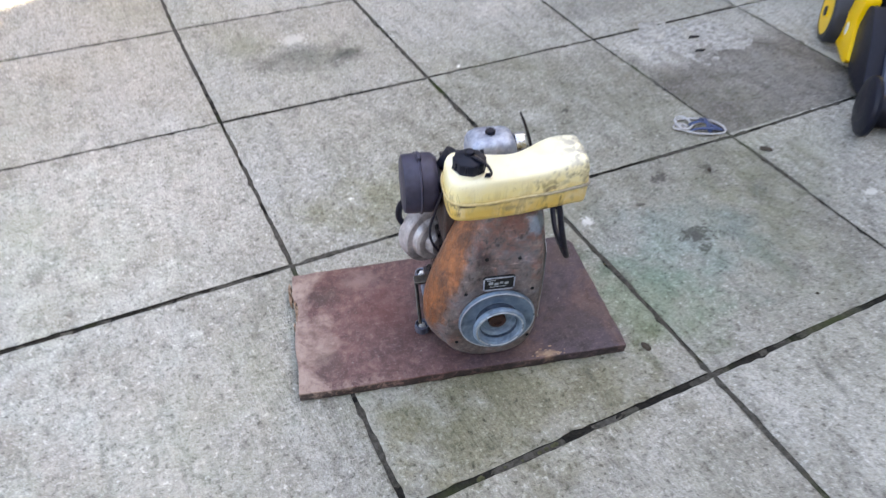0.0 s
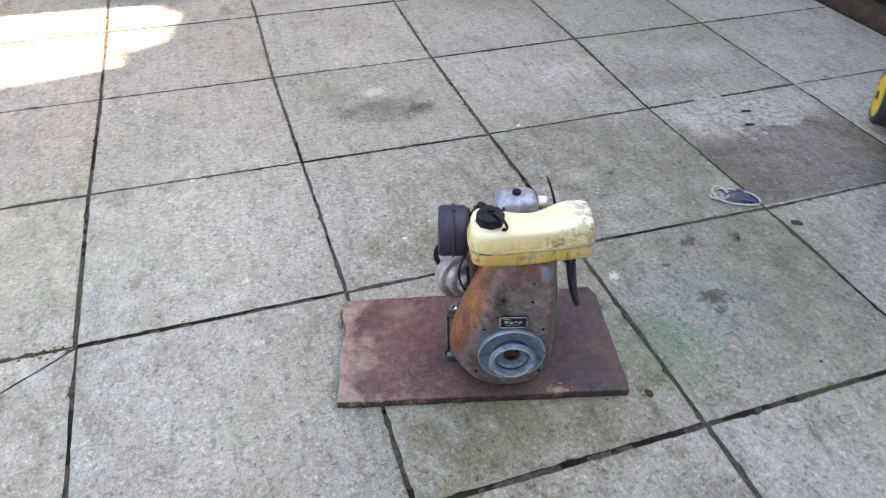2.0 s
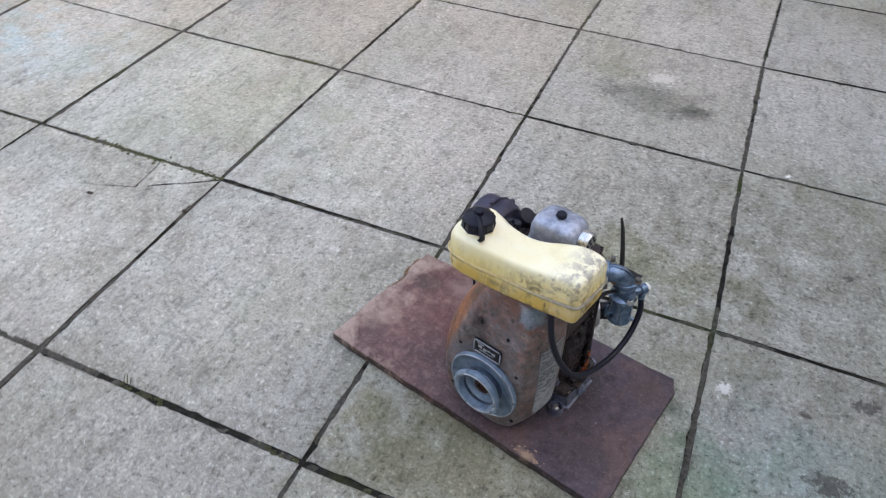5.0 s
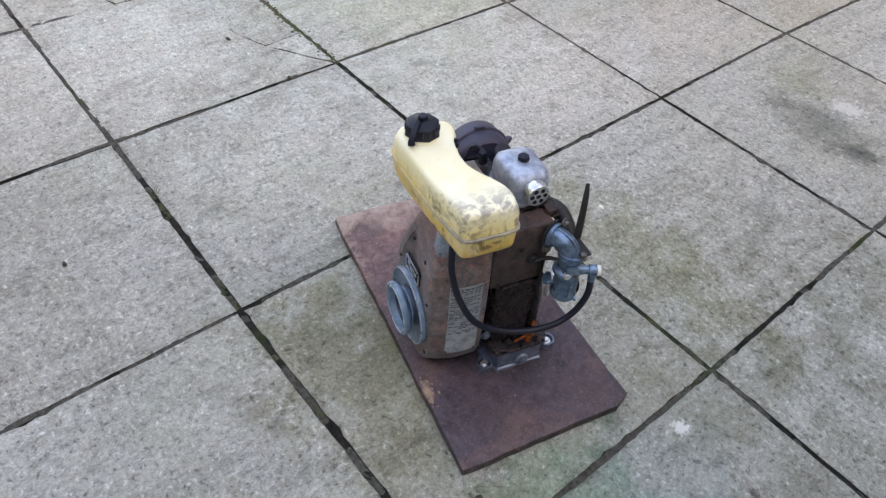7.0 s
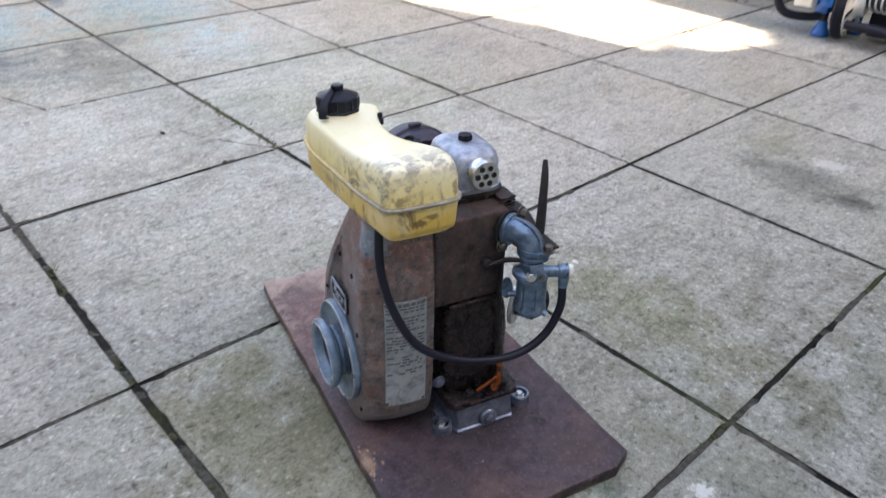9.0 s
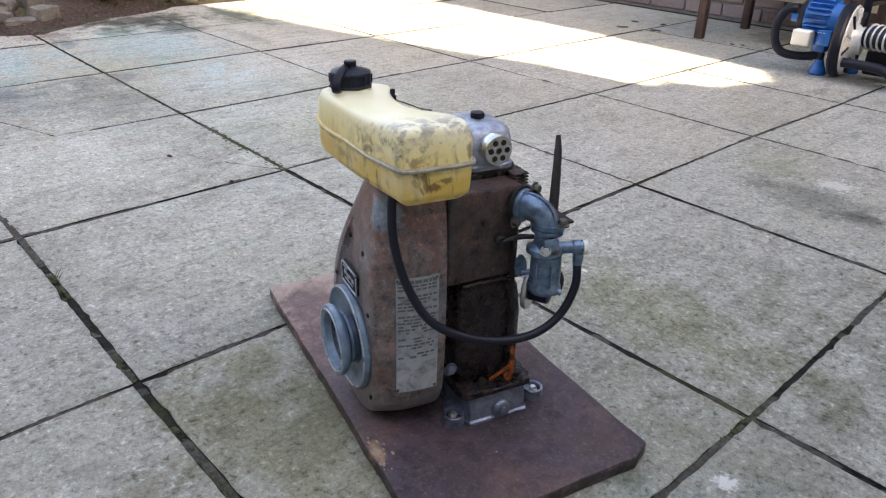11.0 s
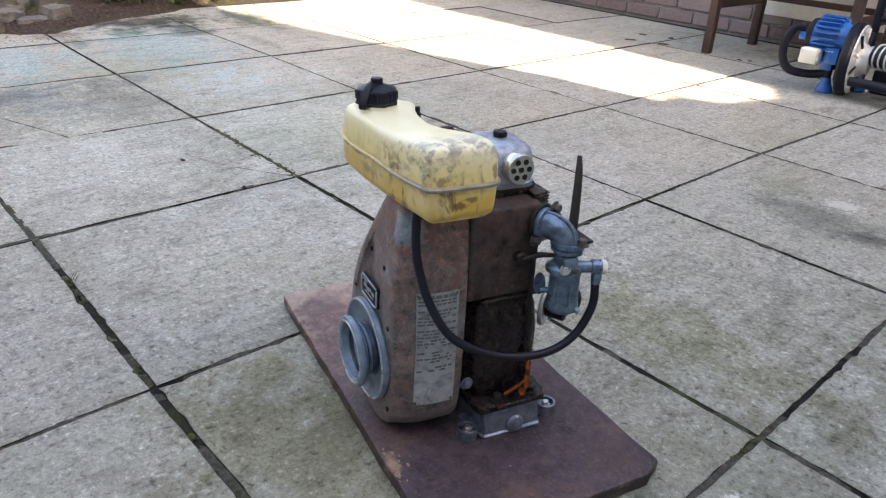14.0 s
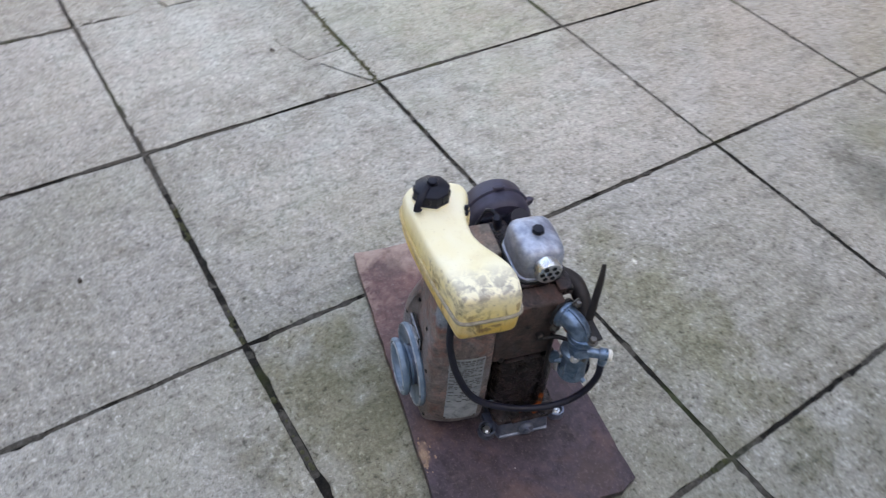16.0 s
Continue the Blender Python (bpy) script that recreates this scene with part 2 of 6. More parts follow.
def board_material():
    n = Nodes("stained_plywood")
    side = n.span(n.calc("ADD", n.axis(0), n.span(n.noise(6, 4), 0.2, 0.8, -0.12, 0.12)), -0.14, 0.12)
    fine = n.noise(190, 4, 0.7)
    blot = n.noise(11, 5, 0.62, warp=0.6)
    mott = n.noise(52, 5, 0.72, warp=0.3)
    red = n.mix(n.span(blot, 0.3, 0.7), (0.110, 0.050, 0.047), (0.212, 0.106, 0.095))
    dark = n.mix(n.span(blot, 0.3, 0.7), (0.047, 0.033, 0.046), (0.086, 0.061, 0.078))
    wide = n.noise(5.5, 5, 0.66, warp=1.2)
    dark = n.mix(n.span(wide, 0.50, 0.64, 0.0, 0.8), dark, (0.142, 0.083, 0.074))
    dark = n.mix(n.span(wide, 0.44, 0.34, 0.0, 0.7), dark, (0.030, 0.021, 0.024))
    c = n.mix(side, red, dark)
    c = n.mix(n.span(mott, 0.52, 0.36, 0.0, 0.62), c, n.mix(1.0, c, (0.42, 0.36, 0.36), "MULTIPLY"))
    c = n.mix(n.span(mott, 0.53, 0.66, 0.0, 0.55), c, n.mix(side, (0.30, 0.18, 0.150), (0.118, 0.084, 0.082)))
    wob = n.span(n.noise(38, 4, 0.6), 0.25, 0.75, -0.5, 0.5)
    for x, y, rx, ry, colour, k in ((-0.235, 0.085, 0.05, 0.03, (0.06, 0.04, 0.035), 0.7), (-0.16, 0.115, 0.05, 0.03, (0.30, 0.20, 0.18), 0.6), (-0.25, -0.08, 0.04, 0.05, (0.09, 0.06, 0.05), 0.45), (-0.12, 0.02, 0.07, 0.09, (0.13, 0.042, 0.040), 0.6),
                                    (0.03, -0.05, 0.12, 0.07, (0.022, 0.016, 0.015), 0.7), (-0.03, 0.03, 0.05, 0.05, (0.045, 0.03, 0.025), 0.6), (0.150, -0.149, 0.022, 0.012, (0.36, 0.235, 0.165), 0.95), (0.13, 0.02, 0.10, 0.09, (0.026, 0.019, 0.020), 0.5),
                                    (0.26, 0.10, 0.06, 0.06, (0.085, 0.052, 0.045), 0.6), (0.24, -0.08, 0.07, 0.06, (0.062, 0.042, 0.044), 0.5)):
        c = n.mix(n.calc("MULTIPLY", n.spot(x, y, rx, ry, 0.8, wob), k), c, colour)
    # worn pale along the far end and its front corner
    pale = n.span(n.calc("ADD", n.axis(0), n.span(blot, 0.3, 0.7, 0.055, -0.055)), -0.235, -0.300)
    c = n.mix(n.calc("MULTIPLY", pale, n.span(mott, 0.34, 0.6, 0.4, 0.95)), c, (0.39, 0.29, 0.245))
    rim = n.span(n.calc("ADD", n.axis(1), n.span(blot, 0.3, 0.7, 0.02, -0.02)), -0.118, -0.140)
    c = n.mix(n.calc("MULTIPLY", n.calc("MULTIPLY", rim, n.span(n.axis(0), -0.10, -0.24)), n.span(mott, 0.40, 0.6, 0.0, 0.8)), c, (0.36, 0.26, 0.22))
    c = n.mix(n.mix(1.0, n.span(fine, 0.54, 0.68, 0.0, 0.42), n.span(side, 0.0, 1.0, 1.0, 0.7), "MULTIPLY"), c, (0.28, 0.22, 0.205))
    c = n.mix(n.span(n.cells(26).outputs["Distance"], 0.045, 0.022, 0.0, 0.6), c, (0.45, 0.42, 0.40))
    # the sawn edges turn near black below the top face
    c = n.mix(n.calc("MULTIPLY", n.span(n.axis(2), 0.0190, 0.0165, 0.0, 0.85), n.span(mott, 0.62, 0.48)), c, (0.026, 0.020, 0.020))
    return n.done(c, n.span(blot, 0.3, 0.7, 0.42, 0.70), 0, n.bump(n.calc("ADD", fine, blot), 0.25, 0.003), spec=0.42)


def rust_material(name, low, high, flake, paint, paint_amount=0.3, rough=(0.55, 0.85), orange=None, scale=1.0):
    """Worn paint over rusty iron."""
    n = Nodes(name)
    big = n.noise(14 * scale, 5, 0.65, warp=0.7)
    mid = n.noise(60 * scale, 5, 0.7)
    fine = n.noise(300 * scale, 3, 0.7)
    c = n.mix(n.span(mid, 0.32, 0.68), low, high)
    c = n.mix(n.calc("MULTIPLY", n.span(big, 0.48, 0.66), n.span(mid, 0.38, 0.58)), c, flake)
    c = n.mix(n.calc("MULTIPLY", n.span(n.noise(9 * scale, 4, 0.6, warp=1.0), 0.5, 0.62), paint_amount), c, paint)
    if orange:
        wob = n.span(n.noise(70, 4, 0.6), 0.25, 0.75, -0.5, 0.5)
        high_z = n.span(n.calc("ADD", n.axis(2), n.span(big, 0.3, 0.7, -0.03, 0.03)), 0.21, 0.28)
        c = n.mix(n.calc("MULTIPLY", high_z, n.span(mid, 0.42, 0.58, 0.0, 0.75)), c, (0.225, 0.105, 0.090))
        for x, z, rx, rz, colour, k in ((-0.018, 0.235, 0.020, 0.034, (0.060, 0.040, 0.042), 0.8), (0.030, 0.300, 0.034, 0.026, (0.19, 0.085, 0.070), 0.6), (0.056, 0.232, 0.018, 0.012, (0.215, 0.225, 0.255), 0.55), (0.066, 0.262, 0.020, 0.010, (0.30, 0.265, 0.245), 0.45), (-0.055, 0.072, 0.030, 0.030, (0.075, 0.062, 0.055), 0.6)):
            c = n.mix(n.calc("MULTIPLY", n.spot(x, z, rx, rz, 0.8, wob, axes=(0, 2)), k), c, colour)
        # bare rust on the sloping flank
        lean = n.calc("SUBTRACT", n.calc("ADD", n.axis(0), n.span(big, 0.3, 0.7, -0.010, 0.010)), n.calc("MULTIPLY", n.calc("SUBTRACT", n.axis(2), 0.094), 0.30))
        flank = n.calc("MULTIPLY", n.span(lean, -0.083, -0.094, 0.0, 0.92), n.span(n.axis(2), 0.045, 0.085))
        c = n.mix(flank, c, n.mix(n.span(n.noise(40, 5, 0.7, stretch=(1, 1, 0.3)), 0.34, 0.60), orange, (0.105, 0.052, 0.034)))
        high_only = n.calc("MULTIPLY", n.span(n.calc("ABSOLUTE", n.calc("SUBTRACT", n.axis(2), 0.298)), 0.022, 0.012), 0.8)
        c = n.mix(n.calc("MULTIPLY", n.spot(0.070, -0.062, 0.024, 0.026, 0.5, wob), high_only), c, (0.24, 0.33, 0.42))
    blotch = n.noise(26 * scale, 5, 0.68, warp=0.9)
    c = n.mix(n.span(blotch, 0.48, 0.34, 0.0, 0.45), c, n.mix(1.0, c, (0.45, 0.40, 0.40), "MULTIPLY"))
    c = n.mix(n.span(blotch, 0.53, 0.64, 0.0, 0.50), c, n.mix(1.0, c, (1.80, 1.74, 1.72), "MULTIPLY"))
    scratch = n.noise(120 * scale, 3, 0.6, stretch=(0.25, 1.0, 1.0, 35), warp=0.3)
    c = n.mix(n.span(scratch, 0.60, 0.70, 0.0, 0.45), c, n.mix(1.0, c, (2.3, 2.2, 2.15), "MULTIPLY"))
    c = n.mix(n.span(fine, 0.54, 0.72, 0.0, 0.34), c, n.mix(1.0, c, (3.0, 2.8, 2.7), "MULTIPLY"))
    c = n.mix(n.span(mid, 0.42, 0.28, 0.0, 0.7), c, n.mix(1.0, c, (0.35, 0.33, 0.32), "MULTIPLY"))
    return n.done(c, n.span(mid, 0.3, 0.7, *rough), 0.15, n.bump(n.calc("ADD", mid, fine), 0.55, 0.0025), spec=0.4)


def metal_material(name, a, b, rough=(0.3, 0.55), metal=0.7, grime=(0.05, 0.05, 0.055), amount=0.5, scale=1.0):
    n = Nodes(name)
    mid = n.noise(70 * scale, 5, 0.7)
    big = n.noise(24 * scale, 4, 0.6, warp=0.5)
    fine = n.noise(420 * scale, 2, 0.6)
    c = n.mix(n.span(mid, 0.3, 0.7), a, b)
    c = n.mix(n.calc("MULTIPLY", n.span(big, 0.5, 0.72), amount), c, grime)
    return n.done(c, n.span(big, 0.3, 0.7, *rough), metal, n.bump(n.calc("ADD", mid, n.calc("MULTIPLY", fine, 0.6)), 0.16, 0.0015))


def plain_material(name, a, b, rough=(0.4, 0.6), metal=0.0, scale=60, bump=0.12, spec=0.5):
    n = Nodes(name)
    f = n.noise(scale, 5, 0.65)
    g = n.noise(scale * 6, 3, 0.6)
    return n.done(n.mix(n.span(f, 0.3, 0.7), a, b), n.span(f, 0.3, 0.7, *rough), metal, n.bump(n.calc("ADD", f, g), bump, 0.0015), spec=spec)


def tank_material():
    n = Nodes("stained_yellow_plastic")
    blot = n.noise(22, 4, 0.6, warp=0.5)
    wide = n.noise(10, 3, 0.6)
    mid = n.noise(60, 5, 0.68, warp=0.4)
    fine = n.noise(230, 4, 0.7)
    level = n.calc("ADD", n.axis(2), n.span(wide, 0.3, 0.7, -0.010, 0.010))
    c = n.mix(n.span(level, 0.352, 0.380), (0.74, 0.500, 0.120), (0.83, 0.705, 0.330))
    c = n.mix(n.span(level, 0.384, 0.410), c, (0.88, 0.835, 0.62))
    c = n.mix(n.span(blot, 0.48, 0.72, 0.0, 0.55), c, (0.86, 0.805, 0.60))
    c = n.mix(n.span(blot, 0.44, 0.28, 0.0, 0.25), c, (0.62, 0.46, 0.19))
    below = n.span(n.axis(2), 0.405, 0.375)
    drips = n.noise(75, 4, 0.62, stretch=(1, 1, 0.22), warp=0.35)
    c = n.mix(n.calc("MULTIPLY", n.calc("MULTIPLY", n.span(drips, 0.54, 0.64, 0.0, 0.8), below), n.calc("MULTIPLY", n.span(wide, 0.42, 0.58, 0.2, 1.0), n.span(n.axis(0), -0.02, 0.09, 0.3, 1.0))), c, (0.27, 0.185, 0.085))
    smear = n.noise(34, 5, 0.66, stretch=(1, 1, 0.6), warp=0.8)
    c = n.mix(n.calc("MULTIPLY", n.span(smear, 0.59, 0.66, 0.0, 0.8), below), c, (0.13, 0.080, 0.040))
    wob = n.span(n.noise(85, 4, 0.6), 0.25, 0.75, -0.7, 0.7)
    # grey scuffs along the worn shoulder and on the end that the hose leaves
    for x, z, rx, rz, k in ((0.112, 0.398, 0.034, 0.010, 0.62), (0.085, 0.380, 0.020, 0.016, 0.45), (0.060, 0.392, 0.020, 0.008, 0.40), (0.128, 0.385, 0.012, 0.020, 0.6), (-0.074, 0.362, 0.010, 0.006, 0.8), (0.020, 0.355, 0.030, 0.008, 0.4)):
        c = n.mix(n.calc("MULTIPLY", n.calc("MULTIPLY", n.spot(x, z, rx, rz, 0.9, wob, axes=(0, 2)), n.span(mid, 0.43, 0.54)), min(0.9, k * 1.35)), c, (0.140, 0.112, 0.090))
    end = n.span(n.axis(0), 0.128, 0.134)
    for y, z, ry, rz, k in ((-0.034, 0.351, 0.012, 0.006, 0.8), (-0.022, 0.357, 0.010, 0.004, 0.7), (-0.056, 0.381, 0.008, 0.010, 0.6), (0.006, 0.386, 0.005, 0.010, 0.6)):
        c = n.mix(n.calc("MULTIPLY", n.calc("MULTIPLY", n.spot(y, z, ry, rz, 0.5, wob, axes=(1, 2)), end), k), c, (0.14, 0.060, 0.025))
    worn = n.calc("MULTIPLY", n.span(n.axis(0), 0.085, 0.125), n.span(n.axis(2), 0.399, 0.409))
    c = n.mix(n.calc("MULTIPLY", worn, n.span(mid, 0.44, 0.56, 0.0, 0.75)), c, (0.24, 0.215, 0.195))
    seam = n.calc("MULTIPLY", n.span(n.calc("ABSOLUTE", n.calc("SUBTRACT", n.axis(2), 0.3660)), 0.0035, 0.0010), n.span(n.axis(0), 0.03, -0.05, 0.25, 1.0))
    c = n.mix(n.calc("MULTIPLY", seam, n.span(mid, 0.40, 0.52, 0.1, 0.95)), c, (0.080, 0.050, 0.025))
    c = n.mix(n.span(fine, 0.60, 0.74, 0.0, 0.35), c, (0.42, 0.33, 0.18))
    return n.done(c, n.span(blot, 0.3, 0.7, 0.34, 0.55), 0, n.bump(n.calc("ADD", blot, n.calc("MULTIPLY", fine, 0.2)), 0.14, 0.004))


def strap_material():
    """Dull wire: bare grey at the tank's end, tan with old fuel along its side."""
    n = Nodes("dull_wire")
    mid = n.noise(120, 4, 0.65)
    c = n.mix(n.span(mid, 0.3, 0.7), (0.50, 0.38, 0.17), (0.66, 0.54, 0.30))
    grey = n.mix(n.span(mid, 0.3, 0.7), (0.22, 0.19, 0.15), (0.42, 0.39, 0.33))
    c = n.mix(n.span(n.axis(0), 0.02, 0.11), c, grey)
    return n.done(c, 0.45, 0.2, n.bump(mid, 0.2, 0.001))


def label_material():
    """Thin aluminium plate: print-side grey, its lower half scraped bare and creased."""
    n = Nodes("worn_aluminium_label")
    mid, big = n.noise(110, 5, 0.7), n.noise(46, 4, 0.65, warp=0.8)
    c = n.mix(n.span(mid, 0.3, 0.7), (0.215, 0.250, 0.285), (0.385, 0.430, 0.470))
    low = n.calc("MULTIPLY", n.span(n.calc("ADD", n.axis(2), n.span(big, 0.3, 0.7, -0.03, 0.03)), 0.150, 0.110), n.span(big, 0.40, 0.56))
    c = n.mix(n.calc("MULTIPLY", low, 0.8), c, (0.52, 0.56, 0.59))
    c = n.mix(n.span(big, 0.40, 0.30, 0.0, 0.7), c, (0.11, 0.095, 0.085))
    return n.done(c, n.span(big, 0.3, 0.7, 0.32, 0.55), 0.3, n.bump(n.calc("ADD", big, mid), 0.35, 0.002))


def brick_material():
    n = Nodes("old_brick")
    f = n.noise(60, 5, 0.7)
    c = n.mix(n.chance(), (0.165, 0.100, 0.098), (0.28, 0.215, 0.215))
    c = n.mix(n.span(f, 0.35, 0.7, 0.0, 0.6), c, (0.33, 0.305, 0.30))
    c = n.mix(n.span(n.noise(7, 3, 0.6), 0.54, 0.7, 0.0, 0.6), c, (0.19, 0.16, 0.165))
    return n.done(c, 0.9, 0, n.bump(f, 0.5, 0.004), spec=0.25)


def leaf_material():
    n = Nodes("leaf_green")
    c = n.mix(n.noise(9, 3, 0.6, n.place), (0.016, 0.026, 0.010), (0.085, 0.098, 0.032))
    return n.done(c, 0.55)


M_SLAB = slab_material()
M_JOINT = dirt_material("joint_dirt_and_shade", (0.006, 0.0055, 0.005), (0.045, 0.041, 0.035), 60)
M_MUD = dirt_material("dried_joint_mud", (0.035, 0.032, 0.028), (0.150, 0.143, 0.124), 90)
M_SOIL = dirt_material("soil_and_litter", (0.018, 0.014, 0.012), (0.098, 0.070, 0.060), 60)
M_BOARD = board_material()
M_BOARD_CHIP = plain_material("bare_splintered_wood", (0.22, 0.135, 0.090), (0.42, 0.30, 0.22), (0.8, 0.95), scale=120, bump=0.6)
M_COWL = rust_material("rusty_brown_paint", (0.080, 0.066, 0.068), (0.240, 0.208, 0.208), (0.215, 0.118, 0.104), (0.185, 0.190, 0.215), 0.6, rough=(0.30, 0.56), orange=(0.40, 0.140, 0.050), scale=1.6)
M_BLOCK = rust_material("dark_rusty_iron", (0.027, 0.021, 0.021), (0.085, 0.061, 0.058), (0.085, 0.042, 0.035), (0.060, 0.064, 0.078), 0.4)
M_CRANK = rust_material("oily_black_iron", (0.007, 0.0055, 0.0065), (0.032, 0.022, 0.024), (0.050, 0.024, 0.021), (0.016, 0.016, 0.023), 0.3, rough=(0.14, 0.40))
M_TAN = rust_material("pale_rusty_casting", (0.14, 0.115, 0.100), (0.32, 0.27, 0.235), (0.24, 0.14, 0.11), (0.26, 0.24, 0.225), 0.4)
M_ALLOY = metal_material("dull_cast_alloy", (0.090, 0.110, 0.170), (0.26, 0.30, 0.39), (0.30, 0.52), 0.6, (0.022, 0.026, 0.04), 0.9)
M_ROCKER = metal_material("scuffed_cover_alloy", (0.20, 0.240, 0.320), (0.50, 0.55, 0.65), (0.38, 0.58), 0.5, (0.11, 0.095, 0.120), 0.6)
M_STARTER = metal_material("grimy_silver_casting", (0.34, 0.33, 0.35), (0.62, 0.60, 0.62), (0.34, 0.55), 0.45, (0.10, 0.085, 0.09), 0.7)
M_CARB = metal_material("blue_grey_cast_zinc", (0.056, 0.108, 0.180), (0.22, 0.32, 0.44), (0.24, 0.44), 0.6, (0.014, 0.022, 0.038), 0.85)
M_PULLEY = metal_material("grey_blue_pulley_paint", (0.105, 0.180, 0.270), (0.235, 0.335, 0.440), (0.28, 0.48), 0.15, (0.034, 0.050, 0.078), 0.7)
M_WORN_GLINT = metal_material("worn_metal_highlight", (0.32, 0.38, 0.45), (0.52, 0.58, 0.65), (0.22, 0.4), 0.5, (0.16, 0.20, 0.26), 0.5)
# pulley blue darkened to paint the shade and grime behind the cup
M_NECK = plain_material("shaded_grimy_pulley_paint", (0.030, 0.050, 0.085), (0.080, 0.115, 0.170), (0.25, 0.45), 0.3, 80)
M_BRIGHT = metal_material("bright_plated_steel", (0.55, 0.56, 0.57), (0.75, 0.76, 0.77), (0.2, 0.4), 0.9, (0.25, 0.24, 0.23), 0.4)
M_SILVER = metal_material("silver_cast_face", (0.68, 0.68, 0.67), (0.86, 0.86, 0.85), (0.25, 0.45), 0.10, (0.12, 0.12, 0.12), 0.5)
M_BOLT = metal_material("greasy_steel", (0.10, 0.095, 0.09), (0.22, 0.205, 0.19), (0.35, 0.55), 0.8)
M_SHAFT = plain_material("dark_red_shaft_steel", (0.030, 0.014, 0.012), (0.105, 0.048, 0.036), (0.5, 0.8), 0.2, 160, 0.3)
M_RUSTBOLT = plain_material("red_rusty_steel", (0.14, 0.05, 0.035), (0.26, 0.11, 0.075), (0.6, 0.85), 0.2, 160, 0.3)
M_BLACK = plain_material("black_plastic", (0.007, 0.0085, 0.016), (0.012, 0.014, 0.026), (0.30, 0.48), scale=90, spec=0.22)
M_RUBBER = plain_material("black_rubber_hose", (0.006, 0.0065, 0.014), (0.011, 0.012, 0.026), (0.32, 0.48), scale=130, spec=0.34)
M_DRUM = plain_material("faded_black_drum_paint", (0.022, 0.021, 0.040), (0.050, 0.048, 0.085), (0.42, 0.62), 0.1, 50, 0.15)
M_DARKIRON = plain_material("dark_lever_iron", (0.010, 0.009, 0.011), (0.034, 0.029, 0.030), (0.45, 0.7), 0.3, 110, 0.2)
# near-black for gaskets and screws, and for painted shade of hollows
M_HOLE = plain_material("black_and_hollow_shade", (0.006, 0.006, 0.007), (0.010, 0.010, 0.011), (0.8, 0.9))
M_TANK = tank_material()
M_WIRE = strap_material()
M_ORANGE = rust_material("chipped_orange_paint", (0.26, 0.050, 0.010), (0.46, 0.11, 0.018), (0.035, 0.017, 0.012), (0.025, 0.017, 0.015), 0.95, scale=5.0)
M_LABEL = label_material()
M_LABELINK = plain_material("faded_label_ink", (0.085, 0.09, 0.10), (0.15, 0.16, 0.17), (0.5, 0.7))
M_YELLOW = plain_material("bright_yellow_plastic", (0.90, 0.54, 0.006), (0.95, 0.60, 0.010), (0.3, 0.42), scale=14, bump=0.05)
M_PUMPBLUE = plain_material("bright_blue_enamel", (0.002, 0.085, 0.34), (0.006, 0.170, 0.54), (0.12, 0.26), scale=30)
M_WHITE = plain_material("off_white_plastic", (0.70, 0.69, 0.63), (0.82, 0.81, 0.75), (0.35, 0.5), scale=30)
M_WOOD = plain_material("brown_stained_timber", (0.036, 0.019, 0.017), (0.080, 0.046, 0.040), (0.5, 0.75), scale=40, bump=0.3)
M_SLEEPER = plain_material("weathered_timber_edge", (0.028, 0.017, 0.011), (0.090, 0.056, 0.037), (0.75, 0.95), scale=30, bump=0.5)
M_BRICK = brick_material()
M_MORTAR = plain_material("grey_mortar", (0.22, 0.212, 0.208), (0.34, 0.33, 0.32), (0.85, 0.95), scale=50, bump=0.5)
M_STONE = plain_material("broken_concrete", (0.060, 0.057, 0.055), (0.17, 0.162, 0.155), (0.8, 0.95), scale=28, bump=0.6)
M_TERRA = plain_material("orange_broken_brick", (0.13, 0.048, 0.030), (0.27, 0.10, 0.060), (0.8, 0.95), scale=50, bump=0.5)
M_RENDER = plain_material("unseen_wall_render", (0.42, 0.38, 0.33), (0.52, 0.48, 0.42), (0.85, 0.95), scale=6, bump=0.4)
M_LEAF = leaf_material()
M_LITTER = dirt_material("dry_litter", (0.06, 0.042, 0.030), (0.20, 0.15, 0.11), 70)
M_BEDFILL = plain_material("dark_grey_sheet", (0.010, 0.010, 0.010), (0.024, 0.023, 0.022), (0.8, 0.95), scale=8, bump=0.3, spec=0.12)
M_CRUST = plain_material("pale_cement_crust", (0.13, 0.125, 0.115), (0.58, 0.565, 0.53), (0.85, 0.95), scale=55, bump=0.6)
M_DRYLEAF = plain_material("dead_leaf", (0.022, 0.017, 0.012), (0.07, 0.052, 0.034), (0.6, 0.85), scale=80)
M_CORD = plain_material("pale_grey_cord", (0.38, 0.385, 0.40), (0.60, 0.60, 0.61), (0.6, 0.8), scale=150)
M_CORDDARK = plain_material("dark_blue_strap", (0.025, 0.050, 0.130), (0.060, 0.095, 0.210), (0.4, 0.6), scale=120)
M_TYRE = plain_material("grey_black_tyre", (0.016, 0.018, 0.026), (0.034, 0.037, 0.052), (0.5, 0.7), scale=60)
M_VENT = plain_material("shaded_yellow_slot", (0.20, 0.12, 0.006), (0.30, 0.18, 0.012), (0.6, 0.8), scale=40)
M_BLUEFLAP = plain_material("dark_blue_plastic_trim", (0.045, 0.06, 0.10), (0.075, 0.095, 0.14), (0.35, 0.5), scale=40)


# ---- building helpers ----
def finish(bm, sharp=38):
    bmesh.ops.recalc_face_normals(bm, faces=bm.faces)
    for f in bm.faces:
        f.smooth = True
    for e in bm.edges:
        if len(e.link_faces) == 2 and e.calc_face_angle(0) > radians(sharp):
            e.smooth = False


